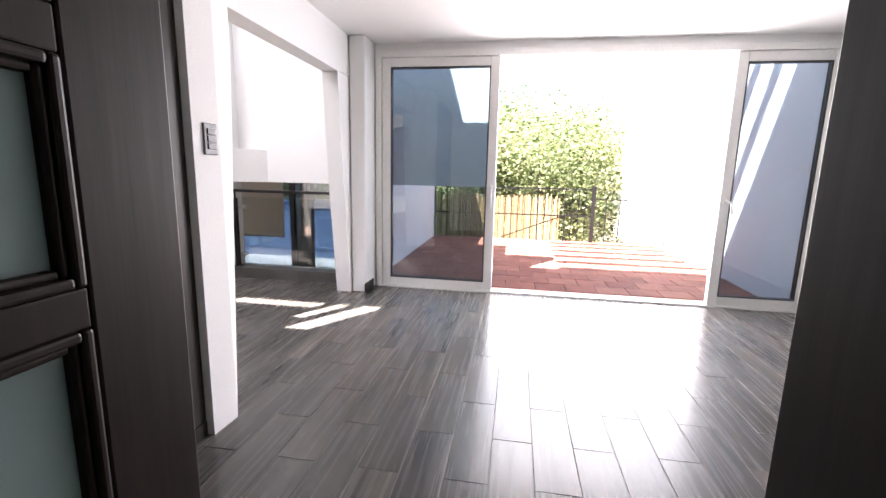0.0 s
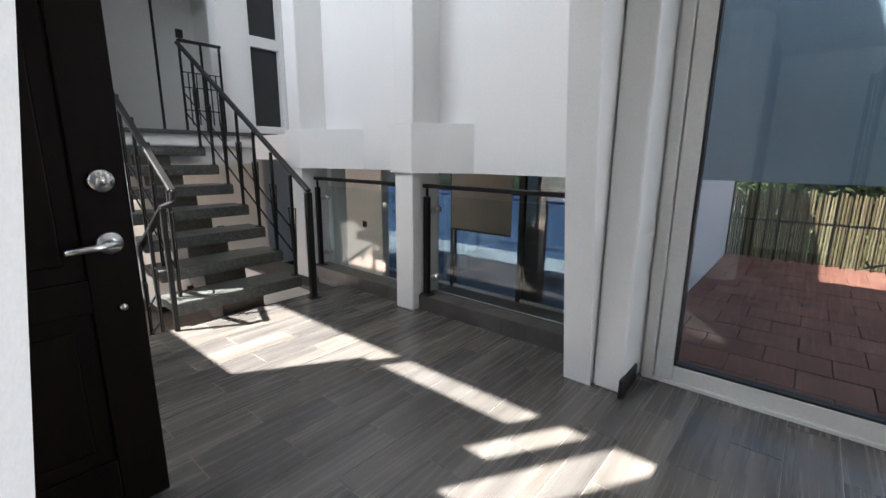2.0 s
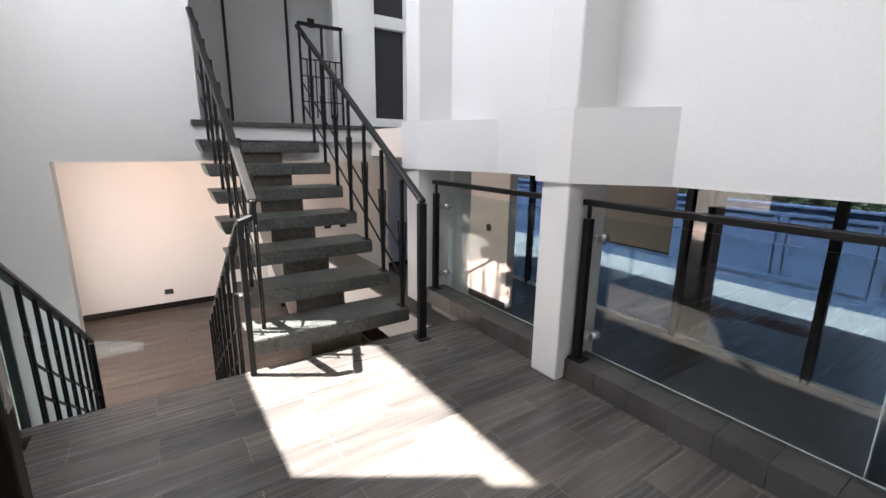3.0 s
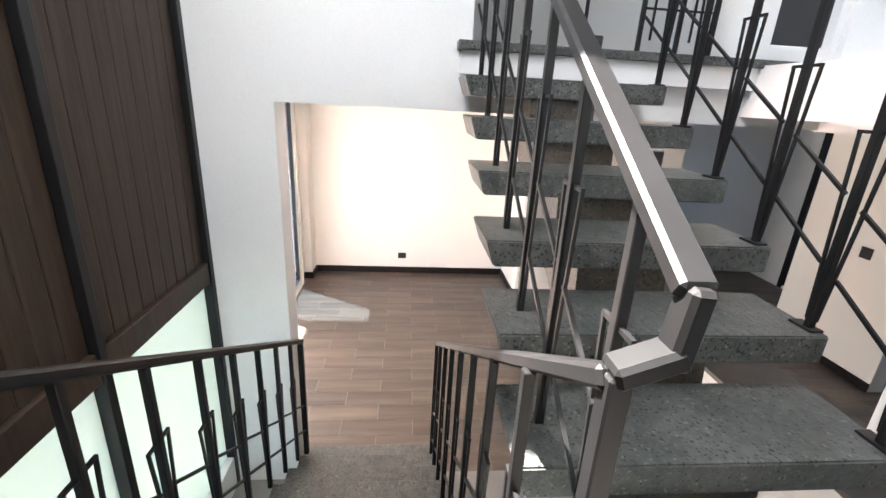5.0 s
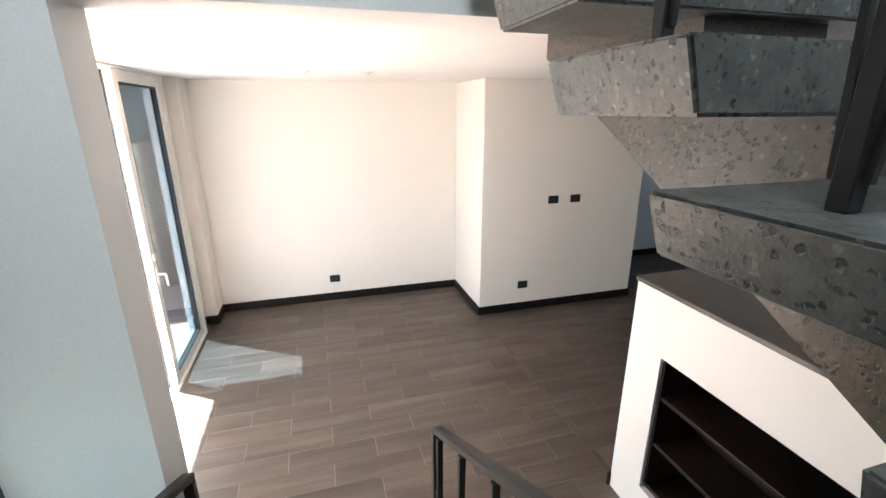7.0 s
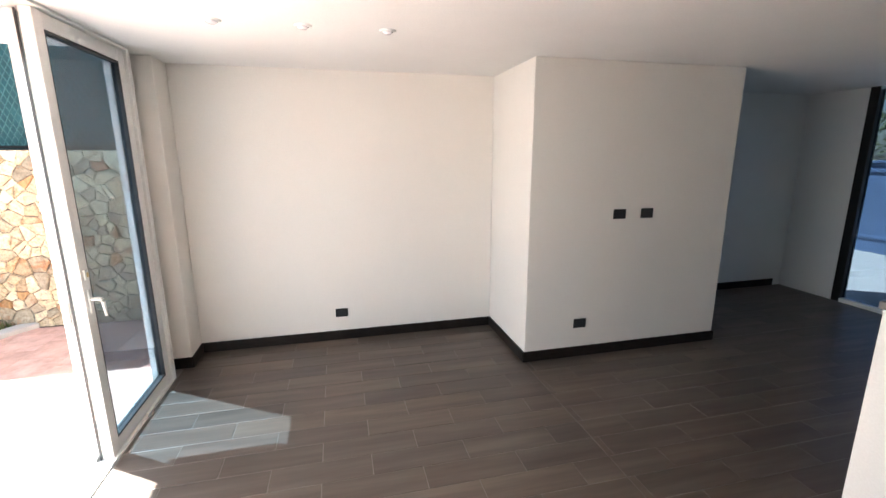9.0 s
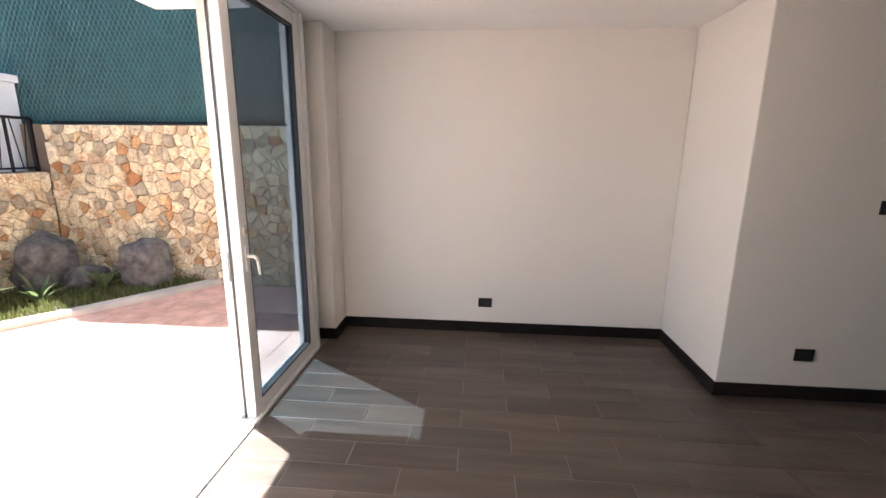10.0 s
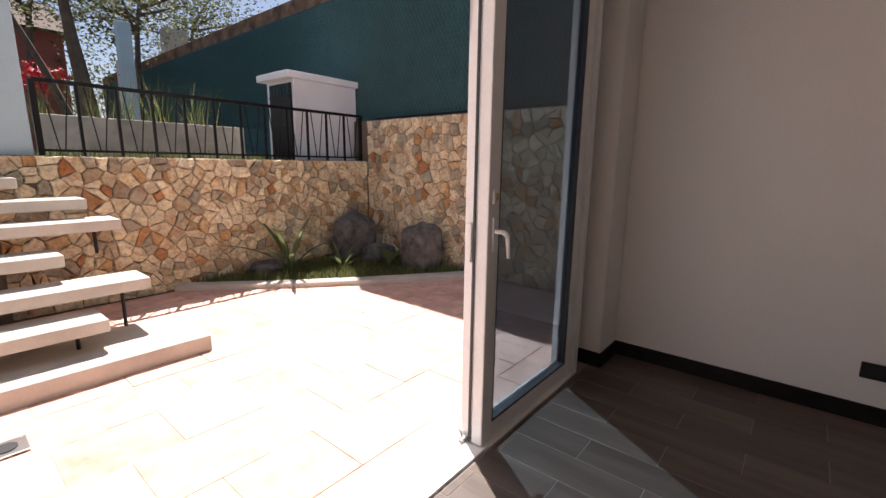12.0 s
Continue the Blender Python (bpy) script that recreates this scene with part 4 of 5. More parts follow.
# ---------------------------------------------------------------- outside: ground, terrace, patio
structure("ground", boxed(-400, 400, -400, 400, L - 2.2, L - 0.25, bevel=0), SOIL, "bare earth and rough grass reaching the horizon", "ground")
structure("terrace_slab", boxed(-0.95, 3.75, 4.95, 9.15, -0.4, -0.092, bevel=0), MORTAR, "red tiled terrace slab", "terrace")
terrace = bpy.data.objects["terrace_slab"]
structure("patio_slab", boxed(-10.45, -3.3, -2.4, 1.45, L - 0.25, L - 0.019, bevel=0), PATIO_TILE, "red tiled patio slab", "patio")
patio = bpy.data.objects["patio_slab"]
structure("terrace_wall_west", boxed(-1.10, -0.80, 4.95, 9.05, -0.4, 1.05, bevel=0.005), STUCCO, "white stucco terrace wall", "wall")
structure("upper_volume", boxed(-0.95, 0.50, 5.60, 5.85, 1.03, 3.2, bevel=0), EXTBLUE, "pale blue stucco upper wall panel over the terrace", "wall")
structure("terrace_wall_east", prism(bmesh.new(), [(4.95, -0.4), (12.65, -0.4), (12.65, 2.20), (9.6, 2.66), (4.95, 2.70)], "x", 3.50, 3.75), SHEDWHITE, "white stucco terrace boundary wall", "wall")
structure("retaining_wall_south", boxed(-10.50, -5.9, -2.75, -2.47, L - 0.3, -0.16, bevel=0), MORTAR, "retaining wall of irregular orange fieldstones", "wall")
ret_s = bpy.data.objects["retaining_wall_south"]
structure("retaining_wall_west", boxed(-10.80, -10.50, -2.75, 3.0, L - 0.3, 0.41, bevel=0), MORTAR, "retaining wall of irregular orange fieldstones", "wall")
ret_w = bpy.data.objects["retaining_wall_west"]
structure("upper_garden", boxed(-10.8, -3.0, -16, -2.75, L - 0.3, -0.17, bevel=0), SOIL, "raised garden ground behind the retaining wall", "ground")
structure("outer_ground_north", boxed(-12, -1.1, 9.4, 13.6, L - 0.2, L - 0.05, bevel=0), CONCRETE, "pale paved yard beyond the lower glazing", "pavement")
# unseen block, added to keep sun off the yard and the west terrace
structure("upper_storey", boxed(-9.9, -1.02, 5.62, 9.38, U - 0.028, 4.1, bevel=0), STUCCO, "unseen block over the lower room that shades the yard", "wall")
for xa, xb, ya, yb in ((-4.75, -3.9, 10.75, 11.35), (-3.75, -2.9, 11.0, 11.5), (-8.6, -7.6, 10.9, 11.6)):
    structure("red_paving", boxed(xa, xb, ya, yb, L - 0.052, L - 0.040, bevel=0.003), TERRACOTTA, "red tiled patch in the pale paving", "pavement")
structure("blue_wall", boxed(-12, -1.1, 13.2, 13.4, L - 0.2, 0.16, bevel=0.004), BLUE, "blue painted boundary wall of the yard", "wall")
blue_wall = bpy.data.objects["blue_wall"]
for i in range(7):
    x = -11.6 + i * 1.5
    fr = bmesh.new()
    for xa, xb, za, zb in ((x, x + 1.38, -0.02, 0.04), (x, x + 1.38, -1.30, -1.24), (x, x + 0.06, -1.24, -0.02), (x + 1.32, x + 1.38, -1.24, -0.02)):
        box(fr, xa, xb, 13.17, 13.2, za, zb, 0.004)
    part("panel_moulding", fr, BLUE, blue_wall)
part("coping", boxed(-12, -1.1, 13.15, 13.45, 0.16, 0.20, bevel=0.006), BLUE, blue_wall)

# canopy that shades the patio door; unseen slab added to shade the entrance
# east of the door it runs on, unseen, to shade the frosted panes
structure("patio_canopy", boxed(-8.38, -2.5, 0.74, 1.398, 1.03, 1.28, bevel=0.006), STUCCO, "white concrete canopy over the patio door", "canopy")
structure("entrance_canopy", boxed(-2.3, -0.95, 0.5, 1.70, 2.36, 2.5, bevel=0.006), STUCCO, "unseen white slab added to shade the entrance", "canopy")

# pergola beams over the terrace, which stripe it with shade
for y, end in ((5.0, 3.5), (5.46, 3.5), (5.94, 3.5), (6.42, 2.9), (6.88, 2.9), (7.3, 2.9)):
    solid("pergola_beam", boxed(0.55, end, y, y + 0.12, 3.05, 3.2, bevel=0.004), STUCCO, "white painted pergola beam over the terrace", "beam", "structure")

# terrace railing
tr = thing("terrace_railing", (0.7, 9.05, -0.09), "black iron terrace railing with a middle bar", "railing")
for z in (0.42, 0.93):
    part("rail", bar(bmesh.new(), (-0.80, 9.05, z), (2.25, 9.05, z), 0.025), BLACK, tr)
n = 24
for i in range(n + 1):
    x = -0.79 + 3.04 * i / n
    part("baluster", bar(bmesh.new(), (x, 9.05, -0.09), (x, 9.05, 0.93), 0.014 if i % 4 else 0.022), BLACK, tr)
part("post", boxed(2.23, 2.30, 9.02, 9.08, -0.09, 1.0, bevel=0.004), BLACK, tr)
part("brace", bar(bmesh.new(), (0.55, 9.10, -0.05), (2.25, 9.10, 0.62), 0.022), BLACK, tr)
tr2 = thing("stair_gate_railing", (2.9, 9.6, -0.09), "thin black railing beside the terrace steps", "railing")
part("rail", bar(bmesh.new(), (2.3, 9.6, 0.72), (3.45, 9.6, 0.72), 0.02), BLACK, tr2)
for i in range(5):
    x = 2.35 + i * 0.26
    part("baluster", bar(bmesh.new(), (x, 9.6, -0.3), (x, 9.6, 0.72), 0.014), BLACK, tr2)
for i in range(2):
    dr = thing("floor_drain", (-0.05 + 0.12 * i, 7.9 - 0.75 * i, -0.085), "small dark metal drain in the red terrace", "drain")
    g = bmesh.new()
    rod(g, (-0.05 + 0.12 * i, 7.9 - 0.75 * i, -0.085), (-0.05 + 0.12 * i, 7.9 - 0.75 * i, -0.078), 0.05, seg=18)
    part("grate", g, BLACK, dr)

for i in range(5):
    y = 7.35 + 0.45 * i
    dl = thing("wall_foot_lamp", (3.44, y, -0.078), "small pale dome lamp at the foot of the terrace wall", "outdoor lamp", "dome lamps along the wall")
    g = bmesh.new()
    bmesh.ops.create_uvsphere(g, u_segments=16, v_segments=8, radius=0.055, matrix=Matrix.Translation((3.43, y, -0.07)))
    part("dome", g, CONCRETE, dl, smooth=True)
    part("base", boxed(3.37, 3.495, y - 0.065, y + 0.065, -0.078, -0.055, bevel=0.004), CONCRETE, dl)

# bamboo screen behind the railing
screen = thing("bamboo_screen", (0.4, 10.0, -0.6), "tan bamboo cane screen behind the railing", "fence")
for i in range(93):
    x = -1.4 + i * 0.034
    top = 0.72 + random.uniform(-0.05, 0.05)
    g = bmesh.new()
    rod(g, (x, 10.0 + random.uniform(-0.012, 0.012), -0.7), (x + random.uniform(-0.012, 0.012), 10.0, top), 0.0155, 0.013, 6)
    part("cane", g, BAMBOO, screen)


# ---------------------------------------------------------------- plants
def leaf_cloud(count, place, size, flat=0.4, ratio=0.5):
    """Many small pointed leaves at random places, each an island of its own."""
    verts, faces = [], []
    for _ in range(count):
        c = Vector(place())
        d = Vector((random.gauss(0, 1), random.gauss(0, 1), random.gauss(0, flat))).normalized()
        s = d.cross(Vector((random.gauss(0, 1), random.gauss(0, 1), random.gauss(0, 1)))).normalized()
        up = d.cross(s)
        ln = size * random.uniform(0.6, 1.3)
        w = ln * ratio / 2
        k = len(verts)
        verts += [c - d * ln / 2, c + s * w + up * w * 0.3, c + d * ln / 2, c - s * w + up * w * 0.3]
        faces.append((k, k + 1, k + 2, k + 3))
    return verts, faces


def cloud_mesh(name, verts, faces, mat):
    me = bpy.data.meshes.new(name)
    me.from_pydata([tuple(v) for v in verts], [], faces)
    me.materials.append(mat)
    return me


def tree(x, y, z, height, radius, count, size, label, mat, trunk=0.09, low=0.25, lean=0.0):
    t = thing("tree", (x, y, z), label, "tree", "trees round the house")
    b = bmesh.new()
    pts = [Vector((x + lean * f * f + 0.05 * math.sin(5 * f + x), y + 0.05 * math.cos(4 * f + y), z + height * 0.8 * f)) for f in (0, 0.25, 0.5, 0.75, 1)]
    for i, (a, c) in enumerate(zip(pts, pts[1:])):
        rod(b, a, c, trunk * (1 - i * 0.2), trunk * (0.8 - i * 0.19), 8)
    hubs = []
    for i in range(9):
        a = random.uniform(0, 6.28)
        f = random.uniform(low, 1.0)
        base = pts[min(3, int(f * 4))].lerp(pts[min(4, int(f * 4) + 1)], f * 4 % 1)
        tip = base + Vector((math.cos(a), math.sin(a), random.uniform(0.15, 0.6))) * radius * random.uniform(0.55, 1.0)
        rod(b, base, tip, trunk * 0.35, trunk * 0.10, 6)
        hubs += [tip, base.lerp(tip, 0.6)]
    part("trunk", b, BARK, t)
    def place():
        h = random.choice(hubs)
        r = radius * 0.30
        return (h.x + random.gauss(0, r), h.y + random.gauss(0, r), h.z + random.gauss(0, r * 0.8))
    v, f = leaf_cloud(count, place, size)
    ob = new("crown", cloud_mesh("crown", v, f, mat))
    ob.parent = t
    ob.matrix_parent_inverse = Matrix.Translation(-Vector((x, y, z)))
    return t


random.seed(4)
for i in range(6):
    tree(0.1 + i * 0.46, 12.9 + random.uniform(-0.6, 0.9), -1.7, 4.4 + random.uniform(-0.3, 0.5), 1.6, 7500, 0.125, "dense sunlit broad-leaved tree beyond the terrace", LEAF_LIGHT if i % 2 else LEAF, 0.10, 0.1)
for i in range(6):
    tree(-12.5 + i * 1.9, 17.6 + random.uniform(-0.5, 0.5), -1.7, 4.2, 1.6, 2600, 0.2, "leafy tree behind the blue boundary wall", LEAF if i % 2 else LEAF_LIGHT, 0.12, 0.15)
for x, y, h, r in ((-9.9, -10.4, 5.0, 1.5), (-8.2, -11.6, 5.5, 1.7), (-12.4, -13.8, 5.8, 1.9), (-14.0, -14.6, 5.4, 1.9)):
    tree(x, y, -0.25, h, r, 3600, 0.10, "thinly leaved garden tree with dark crooked trunk", LEAF_DARK, 0.13, 0.7, -0.4)
tree(-8.12, -6.5, -0.25, 4.6, 1.2, 900, 0.09, "garden tree with a thick dark trunk", LEAF_DARK, 0.15, 0.72, 0.15)
tree(-7.95, -6.7, -0.25, 3.6, 0.9, 800, 0.09, "leaning garden tree with a dark crooked trunk", LEAF_DARK, 0.085, 0.75, 0.9)
for i in range(7):
    tree(-1.2 + i * 0.66, 15.8 + random.uniform(-0.5, 0.5), -1.7, 5.2 + random.uniform(-0.3, 0.4), 1.7, 8500, 0.14, "dense sunlit broad-leaved tree beyond the terrace", LEAF if i % 2 else LEAF_LIGHT, 0.12, 0.3)


def stuff(name, verts, faces, mat, label, category):
    return tagged(new(name, cloud_mesh(name, verts, faces, mat)), label, category, "", "stuff")


def blades(count, spot, hmin, hmax, width):
    verts, faces = [], []
    for _ in range(count):
        x, y, z = spot()
        a, h = random.uniform(0, 6.28), random.uniform(hmin, hmax)
        dx, dy = math.cos(a), math.sin(a)
        b = random.uniform(0.1, 0.5) * h
        k = len(verts)
        verts += [(x - dy * width, y + dx * width, z), (x + dy * width, y - dx * width, z),
                  (x + dx * b * 0.35 + dy * width * 0.7, y + dy * b * 0.35 - dx * width * 0.7, z + h * 0.6), (x + dx * b * 0.35 - dy * width * 0.7, y + dy * b * 0.35 + dx * width * 0.7, z + h * 0.6),
                  (x + dx * b, y + dy * b, z + h)]
        faces += [(k, k + 1, k + 2, k + 3), (k + 3, k + 2, k + 4)]
    return verts, faces


# planting bed in the corner of the patio, with its kerb
KERB = [(-10.50, -0.40), (-9.95, -0.76), (-9.33, -1.19), (-8.75, -1.64), (-8.2, -2.12), (-7.83, -2.46)]
kb = thing("bed_kerb", (-9.0, -1.6, L), "pale concrete kerb edging the planting bed", "kerb", kind="structure")
g = bmesh.new()
for (xa, ya), (xb, yb) in zip(KERB, KERB[1:]):
    d = Vector((xb - xa, yb - ya, 0)).normalized() * 0.012
    bar(g, (xa - d.x, ya - d.y, L - 0.01), (xb + d.x, yb + d.y, L - 0.01), 0.16, 0.10, 0.01)
part("edging", g, CONCRETE, kb)
g = bmesh.new()
prism(g, [(x, y) for x, y in KERB] + [(-10.50, -2.46)], "z", L - 0.02, L + 0.03)
structure("planting_bed", g, SOIL, "dark soil of the planting bed", "ground")


def in_bed():
    while True:
        x, y = random.uniform(-10.45, -7.8), random.uniform(-2.42, -0.55)
        for (xa, ya), (xb, yb) in zip(KERB, KERB[1:]):
            if xa <= x <= xb and y < ya + (yb - ya) * (x - xa) / (xb - xa) - 0.06:
                return x, y, L + 0.03


v, f = blades(9000, in_bed, 0.03, 0.10, 0.004)
stuff("bed_grass", v, f, GRASS, "short grass in the planting bed", "grass")
v, f = blades(2500, lambda: (random.uniform(-10.4, -6.0), random.uniform(-6, -2.85), -0.17), 0.04, 0.12, 0.006)
stuff("garden_grass", v, f, GRASS, "short grass of the raised garden", "grass")


def boulder(x, y, z, sx, sy, sz, seed):
    b = bmesh.new()
    bmesh.ops.create_icosphere(b, subdivisions=4, radius=1)
    for q in b.verts:
        n = noise.noise(q.co * 1.3 + Vector((seed, 0, 0))) * 0.35 + noise.noise(q.co * 4 + Vector((0, seed, 0))) * 0.10
        p = q.co * (1 + n)
        m = max(abs(p.x), abs(p.y), abs(p.z))
        p = p.lerp(p / max(m, 1e-3) * 0.85, 0.35)
        q.co = Vector((x + p.x * sx, y + p.y * sy, max(z - 0.05, z + sz * 0.8 + p.z * sz)))
    solid("boulder", b, ROCK, "rough dark grey boulder in the planting bed", "boulder", group="boulders in the bed", smooth=True)


boulder(-9.97, -2.16, L, 0.31, 0.24, 0.39, 1.0)
boulder(-10.20, -1.08, L, 0.25, 0.27, 0.34, 4.0)
boulder(-10.05, -1.75, L, 0.22, 0.20, 0.16, 7.0)
boulder(-8.75, -2.28, L, 0.20, 0.16, 0.10, 9.0)


def big_plant(x, y, z, n, ln, w, label):
    p = thing("leafy_plant", (x, y, z), label, "plant", "leafy plants in the bed")
    for i in range(n):
        a, tilt, h = 6.28 * i / n + random.uniform(-0.4, 0.4), random.uniform(0.35, 1.0), ln * random.uniform(0.7, 1.15)
        b = bmesh.new()
        prev = None
        for s in range(8):
            t = s / 7
            r = h * (t * math.sin(tilt)) * (0.6 + 0.4 * t)
            zz = z + h * t * math.cos(tilt) * (1.15 - 0.5 * t * tilt)
            ww = w * math.sin(math.pi * min(1, 0.08 + t * 0.92)) ** 0.7 * (0.15 if t < 0.3 else 1) + 0.003
            c, sd = Vector((x + math.cos(a) * r, y + math.sin(a) * r, zz)), Vector((-math.sin(a), math.cos(a), 0)) * ww
            row = [b.verts.new(c - sd + Vector((0, 0, ww * 0.35))), b.verts.new(c), b.verts.new(c + sd + Vector((0, 0, ww * 0.35)))]
            if prev:
                b.faces.new((prev[0], prev[1], row[1], row[0]))
                b.faces.new((prev[1], prev[2], row[2], row[1]))
            prev = row
        part("leaf", b, LEAF, p, smooth=True)


big_plant(-8.95, -2.1, L + 0.02, 11, 0.85, 0.028, "green strap-leaved plant against the stone wall")
big_plant(-9.45, -1.75, L + 0.02, 9, 0.36, 0.02, "small green strap-leaved plant beside the boulders")
big_plant(-9.95, -1.45, L + 0.02, 8, 0.42, 0.03, "small green strap-leaved plant beside the boulders")
big_plant(-4.6, 1.35, L + 0.0, 9, 0.55, 0.07, "broad-leaved green plant outside the frosted glass")

# railing on the retaining wall
gr = thing("garden_railing", (-8.5, -2.6, -0.16), "black iron railing on top of the stone wall", "railing")
part("top_rail", bar(bmesh.new(), (-10.49, -2.6, 0.475), (-6.92, -2.6, 0.475), 0.035), BLACK, gr)
part("bottom_rail", bar(bmesh.new(), (-10.49, -2.6, -0.115), (-6.92, -2.6, -0.115), 0.022), BLACK, gr)
for i in range(13):
    x = -10.49 + i * 3.57 / 12
    part("post" if i in (0, 12) else "baluster", bar(bmesh.new(), (x, -2.6, -0.165), (x, -2.6, 0.475), 0.045 if i in (0, 12) else 0.024), BLACK, gr)
    if i < 12:
        for xa, xb in ((0.06, 0.13), (0.24, 0.17)):
            part("thin_bar", bar(bmesh.new(), (x + xa, -2.6, 0.455), (x + xb, -2.6, -0.105), 0.009), BLACK, gr)

# pump shed
sh = thing("garden_shed", (-10.05, -3.2, -0.17), "small white masonry shed with flat roof and dark metal door", "shed")
part("wall", boxed(-10.60, -9.56, -3.50, -2.82, -0.175, 0.90, bevel=0.008), SHEDWHITE, sh)
part("roof", boxed(-10.62, -9.45, -3.58, -2.78, 0.90, 0.99, bevel=0.008), SHEDWHITE, sh)
dd = part("door", boxed(-9.56, -9.535, -3.40, -2.865, -0.165, 0.85, bevel=0.004), BLACK, sh)
for i in range(6):
    part("grille_bar", boxed(-9.535, -9.525, -3.36 + i * 0.085, -3.342 + i * 0.085, 0.70, 0.82, bevel=0), SHADECLOTH, dd)
for z in (0.66, 0.30):
    part("door_rib", boxed(-9.535, -9.522, -3.39, -2.875, z, z + 0.03, bevel=0.002), BLACK, dd)

# boundary with chain-link and green cloth, old boards above
bd = thing("boundary_fence", (-10.65, -6, 0.3), "green shade-cloth and chain-link fence above the stone wall", "fence", kind="structure")
part("cloth", boxed(-10.66, -10.64, -16, 3.0, -0.2, 2.25, bevel=0), SHADECLOTH, bd)
part("old_boards", boxed(-10.74, -10.67, -16, 3.0, 2.15, 2.50, bevel=0.01), RUST, bd)
verts, faces = [], []
def strut(a, b, r):
    a, b = Vector(a), Vector(b)
    d = (b - a).normalized()
    s, u = Vector((1, 0, 0)) * r, d.cross(Vector((1, 0, 0))) * r
    k = len(verts)
    verts.extend([a + s, a + u, a - s - u * 0, a - u, b + s, b + u, b - s, b - u])
    for i in range(4):
        faces.append((k + i, k + (i + 1) % 4, k + 4 + (i + 1) % 4, k + 4 + i))
y = -13.0
while y < 2.6:
    strut((-10.625, y, 0.44), (-10.625, y + 0.93, 2.22), 0.0055)
    strut((-10.632, y + 0.93, 0.44), (-10.632, y, 2.22), 0.0055)
    y += 0.062
stuff("chain_link", verts, faces, WIRE, "green coated chain-link wire over the shade cloth", "wire mesh")
part("bottom_wire", bar(bmesh.new(), (-10.62, -2.4, 0.44), (-10.62, 3.0, 0.44), 0.03), BLACK, bd)

# added out of view; top and south end set the patio's shadow edges
structure("neighbour_wall", boxed(-10.95, -10.80, -3.67, 3.0, -0.3, 4.4, bevel=0), STUCCO, "unseen plain wall that shades the west of the patio", "wall")

# garden beyond the railing
solid("planter_wall", boxed(-9.48, -7.15, -4.35, -4.10, -0.25, 0.31, bevel=0.012), OLDCONCRETE, "low pale concrete planter wall in the garden", "planter")
solid("garden_post", boxed(-9.27, -9.04, -8.1, -7.9, -0.25, 2.42, bevel=0.01), PALEBLUE, "pale blue-white masonry post in the garden", "post")
structure("garden_wall_blue", boxed(-6.865, -6.0, -2.75, -2.55, -0.17, 2.6, bevel=0.01), PALEBLUE, "pale blue wall beside the garden steps", "wall")
structure("garden_wall_far", boxed(-11.4, -10.35, -13.2, -13.0, -0.25, 2.62, bevel=0.01), STUCCO, "pale far garden wall", "wall")
solid("garden_chimney", boxed(-12.0, -11.4, -12.7, -12.2, -0.25, 3.6, bevel=0.01), CONCRETE, "weathered concrete pillar by the far garden wall", "pillar")
hs = thing("house", (-7.0, -18, -0.25), "dark red house with tiled roof behind the trees", "house")
part("wall", boxed(-9.78, -4.0, -20, -16, -0.25, 3.7, bevel=0.02), ROOFRED, hs)
part("roof", prism(bmesh.new(), [(-20.4, 3.65), (-15.6, 3.65), (-18.0, 4.9)], "x", -10.0, -3.7), BARK, hs)
v, f = blades(260, lambda: (random.choice((-7.3, -7.75, -8.1, -8.5, -9.0)) + random.gauss(0, 0.07), random.uniform(-4.8, -4.4), -0.17), 0.5, 1.2, 0.007)
stuff("tall_grass", v, f, GRASS, "tall reedy grass behind the planter wall", "grass")
v, f = leaf_cloud(500, lambda: (random.gauss(-7.85, 0.25), random.gauss(-9.0, 0.3), random.gauss(1.32, 0.12)), 0.12)
stuff("red_flowers", v, f, surface("red_petals", (0.55, 0.03, 0.04), 0.6), "cluster of red flowers by the house", "flowers")
v, f = leaf_cloud(9000, lambda: (random.uniform(-17.0, -9.4), random.uniform(-17.5, -14.6), random.uniform(0, 3.4) + 0.8 * math.sin(random.uniform(0, 6.28))), 0.13)
stuff("far_foliage", v, f, LEAF_DARK, "foliage behind the far garden wall", "foliage")

# floating steps up to the garden
ST = [(-6.867, 0.225), (-7.20, 0.40), (-6.77, 0.594), (-7.19, 0.789), (-7.04, 0.944), (-6.68, 1.108)]
gs = thing("garden_stairs", (-6.4, -1.5, L), "pale concrete floating garden steps", "stairs")
part("base_block", boxed(-7.40, -5.2, -1.30, -0.60, L - 0.03, L + 0.10, bevel=0.012), CONCRETE, gs)
for i, (x, h) in enumerate(ST):
    y = -0.82 - 0.26 * i
    part("step", boxed(x, -5.2, y - 0.34, y, L + h, L + h + 0.085, bevel=0.01), CONCRETE, gs)
part("stringer", prism(bmesh.new(), [(-0.95, L + 0.08), (-2.4, L + 1.1), (-2.4, L + 0.95), (-1.1, L + 0.08)], "x", -5.9, -5.75), BLACK, gs)
for i, (x, h) in enumerate(ST):
    g = bmesh.new()
    y = -0.99 - 0.26 * i
    rod(g, (x + 0.15, y, L + (0.10 if i < 2 else ST[i - 1][1])), (x + 0.15, y, L + h + 0.01), 0.012, seg=8)
    if i in (0, 1, 3):
        part("support", g, BLACK, gs)
    else:
        g.free()
dr = thing("floor_drain", (-6.27, -0.15, L), "square metal floor drain in the patio", "drain")
part("grate", boxed(-6.35, -6.19, -0.23, -0.07, L - 0.012, L - 0.004, bevel=0.003), CHROME, dr)
g = bmesh.new()
rod(g, (-6.27, -0.15, L - 0.005), (-6.27, -0.15, L + 0.001), 0.045, seg=20)
